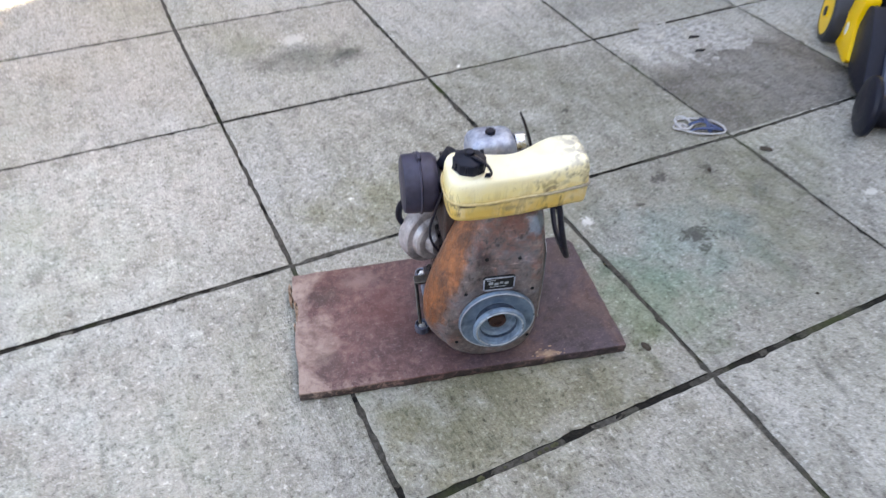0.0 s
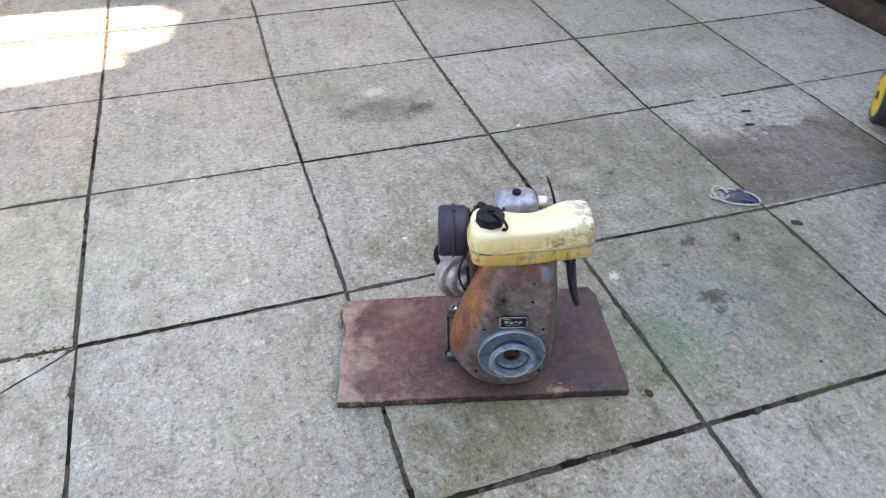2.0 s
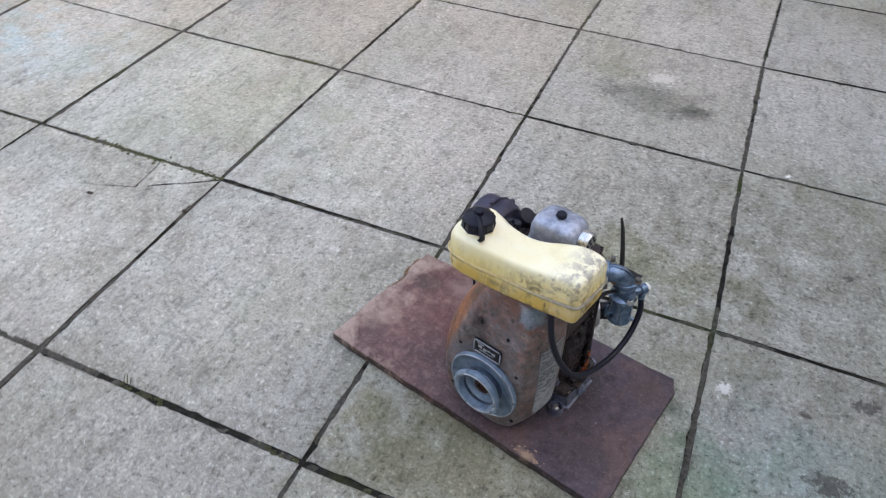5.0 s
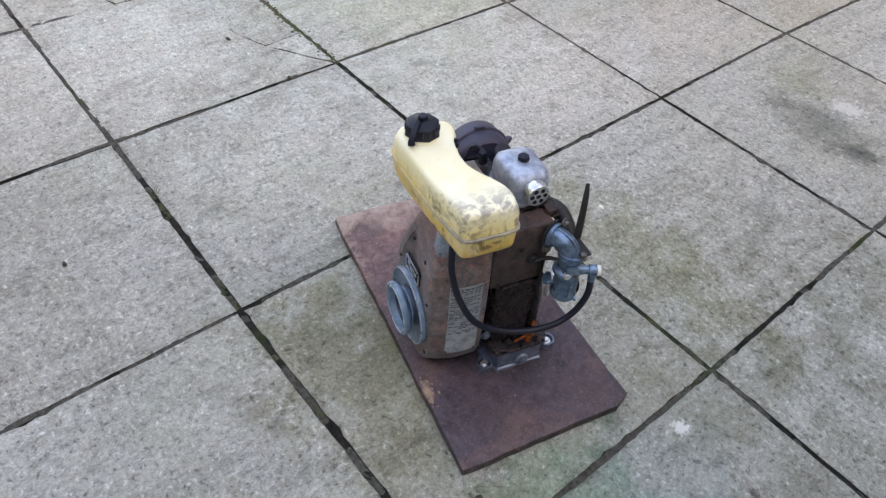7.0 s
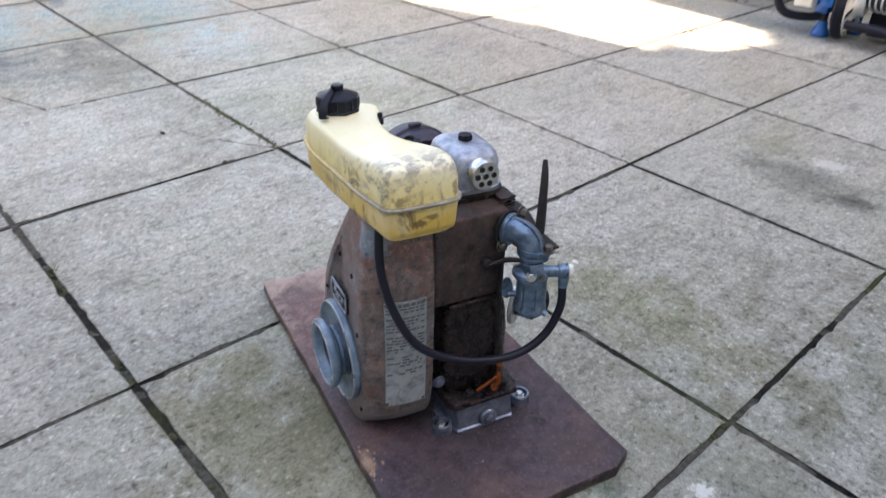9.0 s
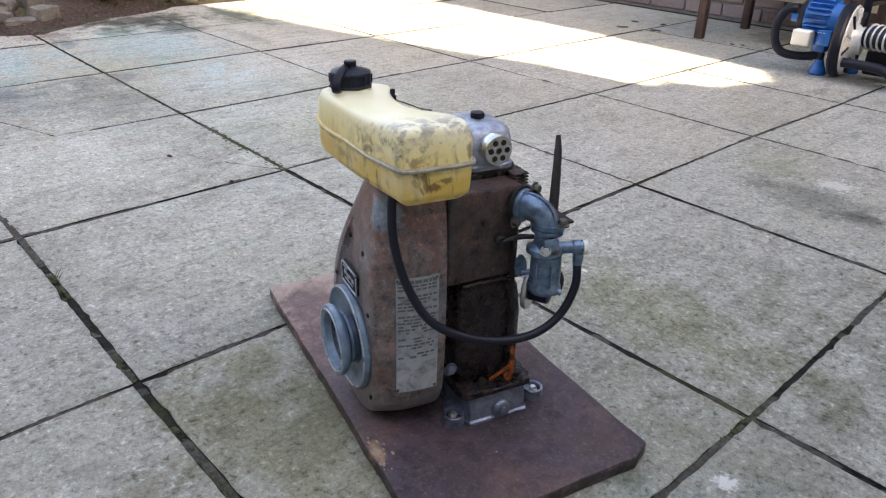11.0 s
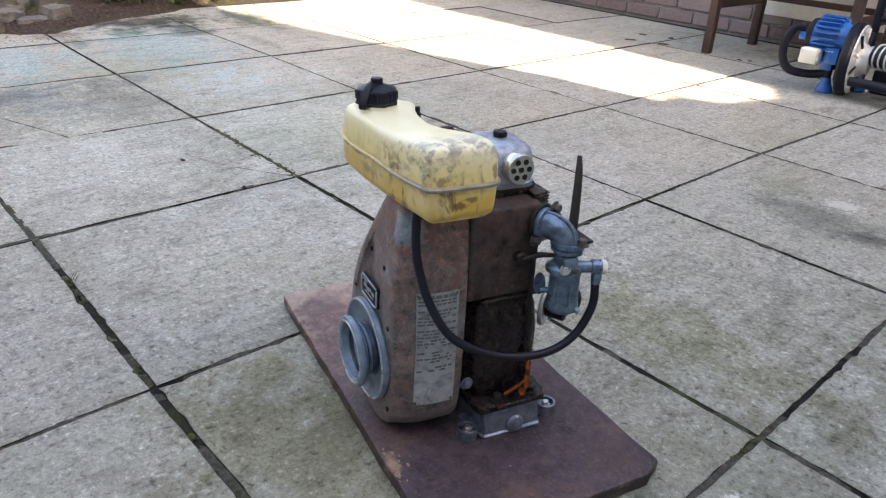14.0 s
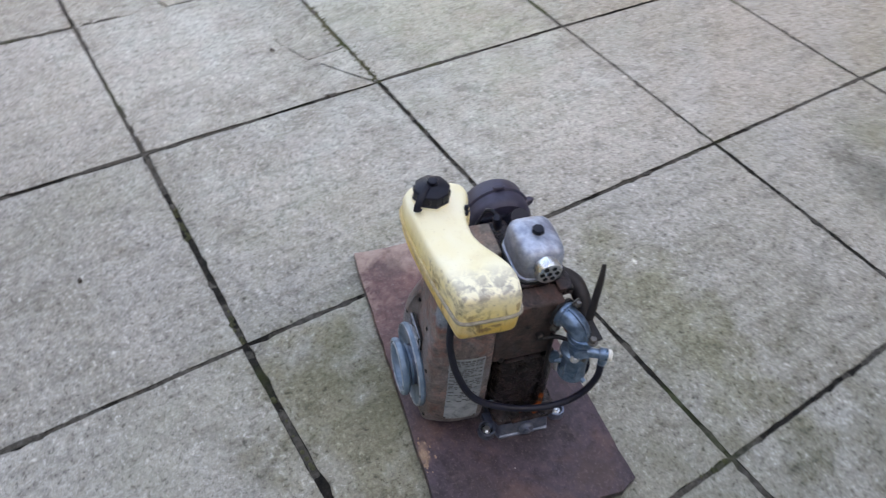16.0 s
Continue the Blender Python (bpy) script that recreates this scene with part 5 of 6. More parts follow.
    put("choke_spindle", lathe([(0.0038, 0), (0.0038, 0.020), (0.0055, 0.020), (0.0055, 0.026)], (0.123, 0.090, 0.240), (0.40, 0.9, 0), 14), M_CARB, carb)
    put("air_port", lathe([(0.0165, 0), (0.0165, 0.016), (0.0140, 0.017), (0.0135, 0.004), (0, 0.004)], (0.124, 0.124, 0.222), (0.1, 0.9, -0.35), 24), M_BLACK, carb)
    # stop lever
    st = bmesh.new()
    tube([(0.114, 0.132, 0.300), (0.111, 0.1350, 0.315), (0.103, 0.1405, 0.345), (0.094, 0.146, 0.372), (0.0865, 0.1495, 0.389)], [0.0078, 0.0074, 0.0066, 0.0056, 0.0034], 10, 6, st, flat=0.42)
    put("stop_lever", st, M_DARKIRON, label="tall thin black iron lever")
    put("lever_bracket", box(0.104, 0.1485, 0.120, 0.139, 0.3050, 0.3085, 0.0012, 1), M_DARKIRON)
    put("exhaust_elbow", tube([(0.010, 0.095, 0.296), (0.016, 0.125, 0.298), (0.034, 0.146, 0.295), (0.056, 0.152, 0.284), (0.078, 0.152, 0.264)], [0.013, 0.0135, 0.0135, 0.013, 0.012], 16, 6), M_DARKIRON, label="dark iron exhaust elbow behind the intake")
    # pale exhaust flange behind the crankcase
    put("exhaust_flange", lathe([(0.012, 0), (0.026, 0), (0.027, 0.003), (0.026, 0.006), (0.012, 0.006)], (0.086, 0.1240, 0.192), (0.75, 0.66, 0), 28), M_BRIGHT, label="pale metal flange ring")
    put("exhaust_stub", lathe([(0.015, 0), (0.016, 0.024), (0.013, 0.026), (0, 0.026)], (0.089, 0.1285, 0.192), (0.75, 0.66, 0), 22), M_BLACK)

    # fuel hose
    hose = [(0.096, -0.060, 0.360), (0.100, -0.064, 0.340), (0.108, -0.065, 0.300), (0.122, -0.055, 0.252), (0.138, -0.032, 0.210), (0.148, 0.012, 0.184), (0.154, 0.060, 0.172), (0.158, 0.098, 0.176), (0.160, 0.126, 0.196), (0.159, 0.1425, 0.228), (0.153, 0.1465, 0.256)]
    put("fuel_hose", tube(hose, 0.0051, 14, 9), M_RUBBER, label="black rubber fuel hose hanging in a loop")

    # silencer drum on its pipe
    dax, dat = (-1, 0.02, 0.0), (-0.071, 0.070, 0.317)
    drum = put("silencer", lathe([(0.030, 0.003), (0.044, 0.004), (0.0492, 0.009), (0.0508, 0.014), (0.0508, 0.030), (0.0528, 0.031), (0.0542, 0.0325), (0.0528, 0.034), (0.0508, 0.035), (0.0503, 0.056), (0.0485, 0.0600), (0.0440, 0.0620), (0, 0.0630)], dat, dax, 48), M_DRUM, label="faded black round silencer drum with a raised seam", sharp=30)
    put("seam_tab", box(-0.1075, -0.1005, 0.060, 0.078, 0.3690, 0.3755, 0.0015, 1), M_DRUM, drum)
    put("silencer_strap", box(-0.0765, -0.0690, 0.030, 0.106, 0.338, 0.3455, 0.0015, 1), M_BLACK, drum, "dark strap across the drum face")
    put("seam_spout", lathe([(0.0075, 0), (0.0060, 0.008), (0.0020, 0.013), (0, 0.0135)], (-0.1035, 0.118, 0.334), (0, 0.92, 0.35), 14), M_DRUM, drum)
    put("silencer_pipe", tube([(-0.060, 0.080, 0.340), (-0.050, 0.082, 0.356), (-0.044, 0.082, 0.366)], 0.014, 16, 5), M_BLACK, drum)
    put("spark_plug_cap", join(lathe([(0.0060, 0), (0.0068, 0.006), (0.0064, 0.024), (0.0050, 0.030), (0, 0.031)], (-0.046, 0.050, 0.352), (0.25, -0.25, 0.9), 18), tube([(-0.043, 0.046, 0.376), (-0.052, 0.040, 0.380), (-0.060, 0.034, 0.374)], 0.0034, 10, 5)), M_BLACK, label="black spark plug cap")
    put("ignition_lead", tube([(-0.060, 0.034, 0.374), (-0.068, 0.026, 0.340), (-0.082, 0.020, 0.300), (-0.094, 0.012, 0.262), (-0.090, 0.008, 0.235), (-0.080, 0.004, 0.218)], 0.0024, 8, 7), M_RUBBER, label="thin black ignition lead")
    # silver starter housing under the drum
    sax, sat = (0.40, -0.86, 0.10), (-0.0830, 0.092, 0.182)
    st = put("starter_housing", lathe([(0.0314, -0.0246), (0.0515, -0.0213), (0.0538, -0.0134), (0.0538, 0.0045), (0.0510, 0.0078), (0.0414, 0.0101), (0.0398, 0.0146), (0.0398, 0.0224), (0.0358, 0.0258), (0.0252, 0.0269), (0.0235, 0.0314), (0.0235, 0.0403), (0.0202, 0.0437), (0.0129, 0.0437), (0.0118, 0.0392), (0.0000, 0.0392)], sat, sax, 40), M_STARTER, label="stepped silver alloy starter housing", sharp=30)
    put("starter_shaft", lathe([(0.0115, 0.036), (0.0115, 0.044), (0.009, 0.045), (0, 0.045)], sat, sax, 20), M_DARKIRON, st)
    put("starter_cable", tube([(-0.128, 0.100, 0.205), (-0.136, 0.100, 0.225), (-0.132, 0.095, 0.255), (-0.116, 0.085, 0.275)], 0.006, 10, 5), M_BLACK, st)
    # thin bracket by the left feet
    bar = tube([(-0.1115, 0.062, 0.096), (-0.1120, 0.034, 0.068), (-0.1115, 0.006, 0.037)], 0.0042, 8, 3, flat=0.45)
    join(bar, box(-0.1150, -0.085, 0.054, 0.074, 0.092, 0.098, 0.001, 1))
    put("side_bracket", bar, M_BOLT, label="thin steel side bracket slanting down to the foot")

    # fuel tank
    plan = [(-0.083, -0.060), (-0.079, -0.083), (-0.060, -0.092), (0.0, -0.089), (0.06, -0.082), (0.108, -0.075), (0.128, -0.0715), (0.1365, -0.0685), (0.1395, -0.0600), (0.1405, -0.030), (0.1405, -0.002), (0.1380, 0.010), (0.128, 0.014), (0.104, 0.016), (0.076, 0.009), (0.048, -0.009), (0.02, -0.018), (-0.012, -0.015), (-0.040, -0.001), (-0.064, 0.003), (-0.080, -0.012)]
    plan = rounded(plan, 2)
    def crown(k):
        """The outline drawn in towards the tank's bent middle line."""
        out = []
        for x, y in plan:
            mx = min(max(x, -0.05), 0.108)
            my = float(np.interp(mx, (-0.06, -0.02, 0.03, 0.07, 0.12), (-0.045, -0.051, -0.051, -0.038, -0.028)))
            out.append((mx + k * (x - mx), my + k * (y - my)))
        return out

    levels = ((0.007, 0.3550), (0.0025, 0.3590), (0.0010, 0.3660), (0.0, 0.3880), (0.0, 0.3925), (0.0005, 0.3980), (0.0008, 0.4165), (0.0028, 0.4225))
    body = loft([(crown(0.3), 0.353), (crown(0.6), 0.3531), (crown(0.8), 0.3535)] + [(inset(plan, d), z) for d, z in levels] + [(crown(k), z) for k, z in ((0.89, 0.4272), (0.78, 0.4290), (0.45, 0.4299), (0.12, 0.4302))], upright)
    for v in body.verts:
        # the top rises towards the filler and sags in the waist
        k = max(0, (v.co.z - 0.392) / 0.04)
        v.co.z += k * (0.004 * math.exp(-((v.co.x - 0.12) / 0.04) ** 2) - 0.003 * math.exp(-((v.co.x - 0.03) / 0.04) ** 2) - 0.003 * math.exp(-((v.co.x + 0.07) / 0.03) ** 2))
        v.co += Vector((noise.noise(v.co * 40), noise.noise(v.co * 40 + Vector((7, 0, 0))), noise.noise(v.co * 40 + Vector((0, 9, 0))))) * 0.0009
    tank = put("fuel_tank", body, M_TANK, label="stained pale yellow plastic fuel tank", sharp=60)
    seam = inset(plan, -0.0012)
    put("tank_strap", tube([(x, y, 0.3915 + 0.001 * math.sin(x * 60)) for x, y in seam + seam[:1]], 0.0026, 8, 1), M_WIRE, tank, "dull wire strap round the tank")
    put("filler_neck", lathe([(0.028, 0.426), (0.0245, 0.4305), (0.0225, 0.4335), (0.0215, 0.4370)], (-0.047, -0.054, 0), (0, 0, 1), 32), M_TANK, tank)
    at_cap = (-0.047, -0.054, 0)
    cap = lathe([(0.0225, 0.4318), (0.0262, 0.4326), (0.0266, 0.4345), (0.0248, 0.4358), (0.0252, 0.4375), (0.0252, 0.4475), (0.0240, 0.4495), (0.0150, 0.4528), (0.0078, 0.4548), (0.0072, 0.4560), (0.0076, 0.4570), (0.0076, 0.4608), (0.0062, 0.4618), (0, 0.4620)], at_cap, (0, 0, 1), 8)
    bevel(cap, 0.0009, 2, 25)
    capo = put("filler_cap", cap, M_BLACK, tank, "black eight-sided plastic filler cap", 35)
    for k in range(8):
        a = (k + 0.5) * math.pi / 4
        grip = tube([(at_cap[0] + 0.0236 * math.cos(a), at_cap[1] + 0.0236 * math.sin(a), z) for z in (0.4370, 0.4420, 0.4470)], 0.0016, 8, 2)
        put("grip_rib", grip, M_BLACK, capo)
    put("cap_tether", tube([(at_cap[0] + u, at_cap[1] + v, z) for u, v, z in ((0.003, -0.006, 0.4560), (0.011, -0.013, 0.4545), (0.020, -0.021, 0.4500), (0.0262, -0.0265, 0.4415), (0.0268, -0.0270, 0.4350), (0.020, -0.022, 0.4312))], 0.0046, 10, 6, flat=0.3), M_BLACK, capo, "black tether strap")
    put("tank_vent", lathe([(0.0046, -0.004), (0.0046, 0.002), (0.0030, 0.003), (0.0030, 0.009), (0, 0.010)], (-0.018, -0.014, 0.4225), (-0.15, 0.1, 1), 14), M_BLACK, tank, "small black vent stub")
    put("tank_outlet", lathe([(0.0065, 0.3450), (0.0070, 0.3535), (0.0085, 0.3545)], (0.096, -0.060, 0), (0, 0, 1), 14), M_BLACK, tank)
    put("tank_bracket", box(-0.040, 0.080, -0.066, 0.010, 0.3500, 0.3533, 0.001, 1), M_CRANK, label="dark steel bracket under the tank")


engine()


# ---- the lawn mower ----
def mower():
    turn = math.degrees(math.atan2(0.762, 0.648)) - 90
    W = thing("lawn_mower", "bright yellow lawn mower with black wheels and a vented grass box", "lawn mower", 1.52, -0.17, 0, turn)

    def side(outline, x0, x1, edge=0.006):
        """A plate whose outline stands along the mower's side."""
        b = loft([(outline, x0), (outline, x1)], lambda x, y, level: (level, x, y))
        bmesh.ops.recalc_face_normals(b, faces=b.faces)
        return bevel(b, edge, 2, 35)

    def wheel(x, y, radius, width):
        w = part("wheel", lathe([(radius * 0.55, 0), (radius * 0.92, 0.0), (radius * 0.98, width * 0.12), (radius, width * 0.25), (radius, width * 0.8), (radius * 0.93, width), (radius * 0.55, width)], (x, y, radius), (1, 0, 0), 40), M_TYRE, W, "black plastic wheel", 30)
        part("hub", lathe([(radius * 0.76, -0.001), (radius * 0.70, 0.002), (radius * 0.25, 0.004), (radius * 0.22, -0.004), (0, -0.004)], (x, y, radius), (1, 0, 0), 32), M_YELLOW, w, "yellow wheel hub")
        part("axle_cap", lathe([(radius * 0.16, -0.008), (radius * 0.16, 0.004)], (x, y, radius), (1, 0, 0), 16), M_BLACK, w)

    wheel(-0.060, 0.580, 0.092, 0.055)
    wheel(0.44, 0.580, 0.092, 0.055)
    part("axle", tube([(-0.05, 0.58, 0.092), (0.2, 0.58, 0.092), (0.47, 0.58, 0.092)], 0.010, 10, 2), M_BLACK, W)
    part("roller_guard", lathe([(0.02, 0.0), (0.062, 0.0), (0.075, 0.006), (0.080, 0.014), (0.077, 0.024), (0.03, 0.027)], (-0.040, 0.020, 0.080), (1, 0, 0), 36), M_BLACK, W, "black roller end", 30)
    part("roller", lathe([(0.02, 0.0), (0.040, 0.0), (0.042, 0.005), (0.042, 0.46), (0.040, 0.465), (0.02, 0.465)], (0, 0.075, 0.042), (1, 0, 0), 32), M_BLACK, W, "black rear roller")
    skirt = rounded([(0.335, 0.022), (0.60, 0.022), (0.565, 0.070), (0.520, 0.100), (0.500, 0.150), (0.480, 0.205), (0.420, 0.232), (0.375, 0.215), (0.405, 0.140)], 1, 0.18)
    deck = part("deck_side", side(skirt, -0.022, 0.022, 0.010), M_YELLOW, W, "bright yellow plastic deck side")
    part("deck_top", box(0.015, 0.45, 0.42, 0.66, 0.04, 0.155, 0.02, 3), M_YELLOW, W, "yellow plastic deck")
    part("sticker", side(rounded([(0.440, 0.080), (0.468, 0.080), (0.468, 0.115), (0.440, 0.115)], 1), -0.0235, -0.0215, 0), M_WHITE, deck, "small pale sticker")
    panel = rounded([(0.120, 0.030), (0.335, 0.020), (0.398, 0.135), (0.372, 0.205), (0.330, 0.222), (0.250, 0.170)], 1, 0.12)
    part("side_panel", side(panel, -0.012, 0.038), M_BLACK, W, "black side panel")
    part("trim", side(rounded([(0.105, 0.060), (0.130, 0.040), (0.345, 0.215), (0.325, 0.232)], 1, 0.1), 0.030, 0.046, 0.003), M_BLUEFLAP, W, "dark blue trim strip")
    part("rear_flap", side(rounded([(0.085, 0.055), (0.16, 0.030), (0.34, 0.150), (0.325, 0.235), (0.295, 0.238)], 1, 0.1), 0.044, 0.080), M_YELLOW, W, "yellow discharge flap")
    # motor
    plan = rounded([(0.045, 0.43), (0.40, 0.43), (0.40, 0.72), (0.09, 0.72)], 2)
    part("motor_cover", loft([(plan, 0.15), (plan, 0.235), (shrunk(plan, 0.86), 0.275), (shrunk(plan, 0.5), 0.29)], upright), M_BLACK, W, "black motor cover")
    part("motor_cap", lathe([(0.055, 0), (0.058, 0.03), (0.045, 0.05), (0, 0.052)], (0.24, 0.52, 0.275), (0, 0, 1), 28), M_BLACK, W)
    part("knob", lathe([(0.012, 0), (0.013, 0.010), (0, 0.015)], (0.030, 0.43, 0.255), (-0.6, -0.6, 0.5), 16), M_BRIGHT, W, "bright knob")
    part("knob", lathe([(0.008, 0), (0.009, 0.008), (0, 0.011)], (0.012, 0.43, 0.235), (-0.6, -0.6, 0.5), 14), M_BRIGHT, W, "bright knob")
    part("height_lever", join(box(0.020, 0.050, 0.40, 0.47, 0.19, 0.26, 0.008), box(0.055, 0.085, 0.37, 0.42, 0.20, 0.275, 0.006)), M_BLACK, W, "black height lever")
    # handle
    part("handle_tube", tube([(0.025, 0.46, 0.245), (0.080, 0.43, 0.315), (0.14, 0.39, 0.395), (0.24, 0.30, 0.53)], 0.014, 12, 5), M_BLACK, W, "black handle tube")
    part("handle_tube", tube([(0.10, 0.66, 0.27), (0.16, 0.60, 0.345), (0.24, 0.50, 0.44), (0.33, 0.38, 0.56)], 0.013, 12, 5), M_BLACK, W, "black handle tube")
    part("handle_bar", tube([(0.24, 0.30, 0.53), (0.27, 0.31, 0.555), (0.31, 0.35, 0.56), (0.33, 0.38, 0.56)], 0.013, 12, 4), M_BLACK, W)
    part("control_cable", tube([(0.055, 0.425, 0.27), (0.10, 0.405, 0.325), (0.16, 0.365, 0.41), (0.22, 0.31, 0.49)], 0.0045, 8, 6), M_YELLOW, W, "thin yellow control cable")
    # grass box with a slatted sloping lid
    profile = rounded([(-0.045, 0.022), (-0.050, 0.045), (0.400, 0.238), (0.450, 0.235), (0.455, 0.10), (0.06, 0.020)], 1, 0.1)
    gbox = part("grass_box", side(profile, 0.068, 0.470, 0.009), M_YELLOW, W, "bright yellow vented grass box")
    a, b = Vector((0, -0.050, 0.045)), Vector((0, 0.400, 0.238))
    way = (b - a).normalized()
    out = Vector((0, -way.z, way.y))
    for col in range(11):
        for row in range(8):
            p = a + way * (0.065 + row * 0.0365) + out * 0.001
            m = Matrix.Translation((0.098 + col * 0.0205, p.y, p.z)) @ Matrix(((1, 0, 0, 0), (0, way.y, out.y, 0), (0, way.z, out.z, 0), (0, 0, 0, 1)))
            # solid strips in darker yellow paint the shade inside the slots
            part("vent_slot", box(0.0, 0.0060, 0.0, 0.030, -0.0016, 0.0016, 0, 1, m=m), M_VENT, gbox)


mower()


# ---- the blue pump ----
def pump():
    W = thing("electric_pump", "bright blue electric pump with black and silver housing and hoses", "pump", -0.200, 2.185, 0, 3)
    z = 0.205
    m = part("motor", lathe([(0.030, -0.138), (0.060, -0.134), (0.062, -0.126), (0.062, -0.034), (0.060, -0.026), (0.055, 0.008)], (0, 0, z), (1, 0, 0), 40), M_PUMPBLUE, W, "ribbed bright blue motor", 30)
    for k in range(22):
        a = radians(-70 + k * 16)
        f = box(-0.122, -0.034, -0.0026, 0.0026, 0.056, 0.080, 0.001, 1, m=Matrix.Translation((0, 0, z)) @ Matrix.Rotation(a, 4, "X"))
        part("cooling_fin", f, M_PUMPBLUE, m)
    part("fan_cover", lathe([(0, -0.156), (0.052, -0.154), (0.062, -0.148), (0.064, -0.130), (0.05, -0.128)], (0, 0, z), (1, 0, 0), 32), M_BLACK, W)
    bars = bmesh.new()
    for k, (x, w) in enumerate(((-0.060, 0.007), (-0.049, 0.006), (-0.038, 0.006))):
        box(x, x + w, -0.0005, 0.0012, -0.012, 0.014, 0, 1, bars, Matrix.Translation((0, 0, z)) @ Matrix.Rotation(radians(38), 4, "X") @ Matrix.Translation((0, -0.085, 0)))
    part("motor_mark", bars, M_WHITE, m)
    part("terminal_box", box(-0.142, -0.074, -0.106, -0.050, z - 0.096, z - 0.038, 0.008, 3), M_WHITE, W, "pale cream terminal box")
    part("bracket", join(box(-0.080, -0.030, -0.050, 0.050, 0.085, z - 0.06, 0.008), box(-0.060, -0.010, -0.075, -0.02, z - 0.09, z - 0.03, 0.006)), M_PUMPBLUE, W)
    part("foot", lathe([(0.030, 0.0), (0.033, 0.006), (0.030, 0.016), (0.019, 0.040), (0.015, 0.056)], (-0.045, -0.02, 0), (0, 0, 1), 28), M_PUMPBLUE, W, "blue conical foot")
    part("foot", lathe([(0.030, 0.0), (0.033, 0.006), (0.030, 0.016), (0.019, 0.040), (0.015, 0.056)], (0.030, 0.12, 0), (0, 0, 1), 28), M_PUMPBLUE, W, "blue conical foot")
    for x, y in ((-0.045, -0.02), (0.030, 0.12)):
        part("foot_stem", lathe([(0.013, 0.054), (0.013, 0.100)], (x, y, 0), (0, 0, 1), 16), M_BLACK, W)
    h = part("volute", lathe([(0.03, 0.002), (0.108, 0.002), (0.131, 0.006), (0.137, 0.014), (0.137, 0.034), (0.132, 0.042), (0.122, 0.045)], (-0.009, 0, 0.139), (1, 0.10, 0), 56), M_BLACK, W, "black round pump housing", 30)
    part("face_ring", lathe([(0.122, 0.043), (0.128, 0.045), (0.126, 0.050), (0.106, 0.052), (0.068, 0.056), (0.050, 0.078), (0.048, 0.092)], (-0.009, 0, 0.139), (1, 0.10, 0), 48), M_SILVER, h, "bright silver face ring")
    for k in range(10):
        a = 2 * math.pi * k / 10
        part("rib", box(0.052, 0.066, -0.005, 0.005, 0.055, 0.118, 0.002, 1, m=Matrix.Translation((-0.009, 0, 0.139)) @ Matrix.Rotation(a, 4, "X")), M_BLACK if k % 2 else M_SILVER, h)
    hose = bmesh.new()
    tube([(0.10, -0.012, 0.165), (0.20, -0.04, 0.168), (0.36, -0.09, 0.155), (0.60, -0.12, 0.12)], 0.042, 20, 8, hose)
    part("outlet_hose", hose, M_RUBBER, W, "thick black hose")
    for k in range(9):
        x = 0.115 + k * 0.022
        part("hose_ring", lathe([(0.043, -0.004), (0.0475, -0.002), (0.0475, 0.002), (0.043, 0.004)], (x, -0.014 - (k * 0.0062), 0.166), (1, -0.27, 0), 28), M_SILVER, W, "bright hose coil")
    part("carrying_handle", tube([(-0.170, -0.03, 0.232), (-0.200, -0.05, 0.225), (-0.222, -0.06, 0.17), (-0.216, -0.06, 0.105), (-0.180, -0.055, 0.066), (-0.11, -0.03, 0.060), (-0.04, -0.01, 0.075)], 0.0165, 16, 7), M_BLACK, W, "black U-shaped carrying handle")
    part("handle_clip", box(-0.180, -0.140, -0.05, -0.02, 0.185, 0.215, 0.004), M_PUMPBLUE, W)
    part("suction_hose", tube([(0.06, -0.10, 0.075), (0.20, -0.10, 0.070), (0.28, -0.13, 0.030), (0.36, -0.18, 0.020), (0.44, -0.16, 0.020), (0.46, -0.08, 0.020), (0.40, -0.02, 0.022), (0.30, -0.05, 0.024)], 0.018, 14, 7), M_RUBBER, W, "black hose curling on the slabs")
    part("valve_body", join(box(0.10, 0.34, 0.02, 0.10, 0.02, 0.11, 0.01), lathe([(0.03, 0), (0.03, 0.20), (0.02, 0.21)], (0.16, 0.05, 0.10), (0, 0, 1), 20)), M_BLACK, W, "black pipework")
    part("stand_post", tube([(0.03, 0.13, 0.0), (0.03, 0.13, 0.30), (0.03, 0.13, 0.56)], 0.017, 12, 3), M_BLACK, W, "black upright post")
    part("stand_arm", tube([(0.03, 0.13, 0.275), (0.10, 0.125, 0.290), (0.20, 0.11, 0.285), (0.34, 0.10, 0.26)], 0.012, 12, 4), M_BLACK, W, "black cross arm of the stand")


pump()


# ---- the bench ----
def bench():
    W = thing("garden_bench", "dark brown stained wooden garden bench against the brick wall", "bench", -0.915, 2.428, 0, 0)
    for x in (0.0, 0.62):
        for y in (0.0, 0.44):
            part("leg", box(x - 0.019, x + 0.019, y - 0.019, y + 0.019, 0, 0.42, 0.004), M_WOOD, W)
    for x in (0.0, 0.62):
        part("side_rail", box(x - 0.013, x + 0.013, 0.019, 0.421, 0.205, 0.252, 0.004), M_WOOD, W)
    part("back_rail", box(0.019, 0.601, 0.427, 0.453, 0.222, 0.250, 0.004), M_WOOD, W)
    part("front_rail", box(0.019, 0.601, -0.015, 0.015, 0.350, 0.418, 0.004), M_WOOD, W)
    for k in range(5):
        part("seat_slat", box(-0.06, 0.68, -0.05 + k * 0.108, 0.045 + k * 0.108, 0.4205, 0.443, 0.004), M_WOOD, W)


bench()


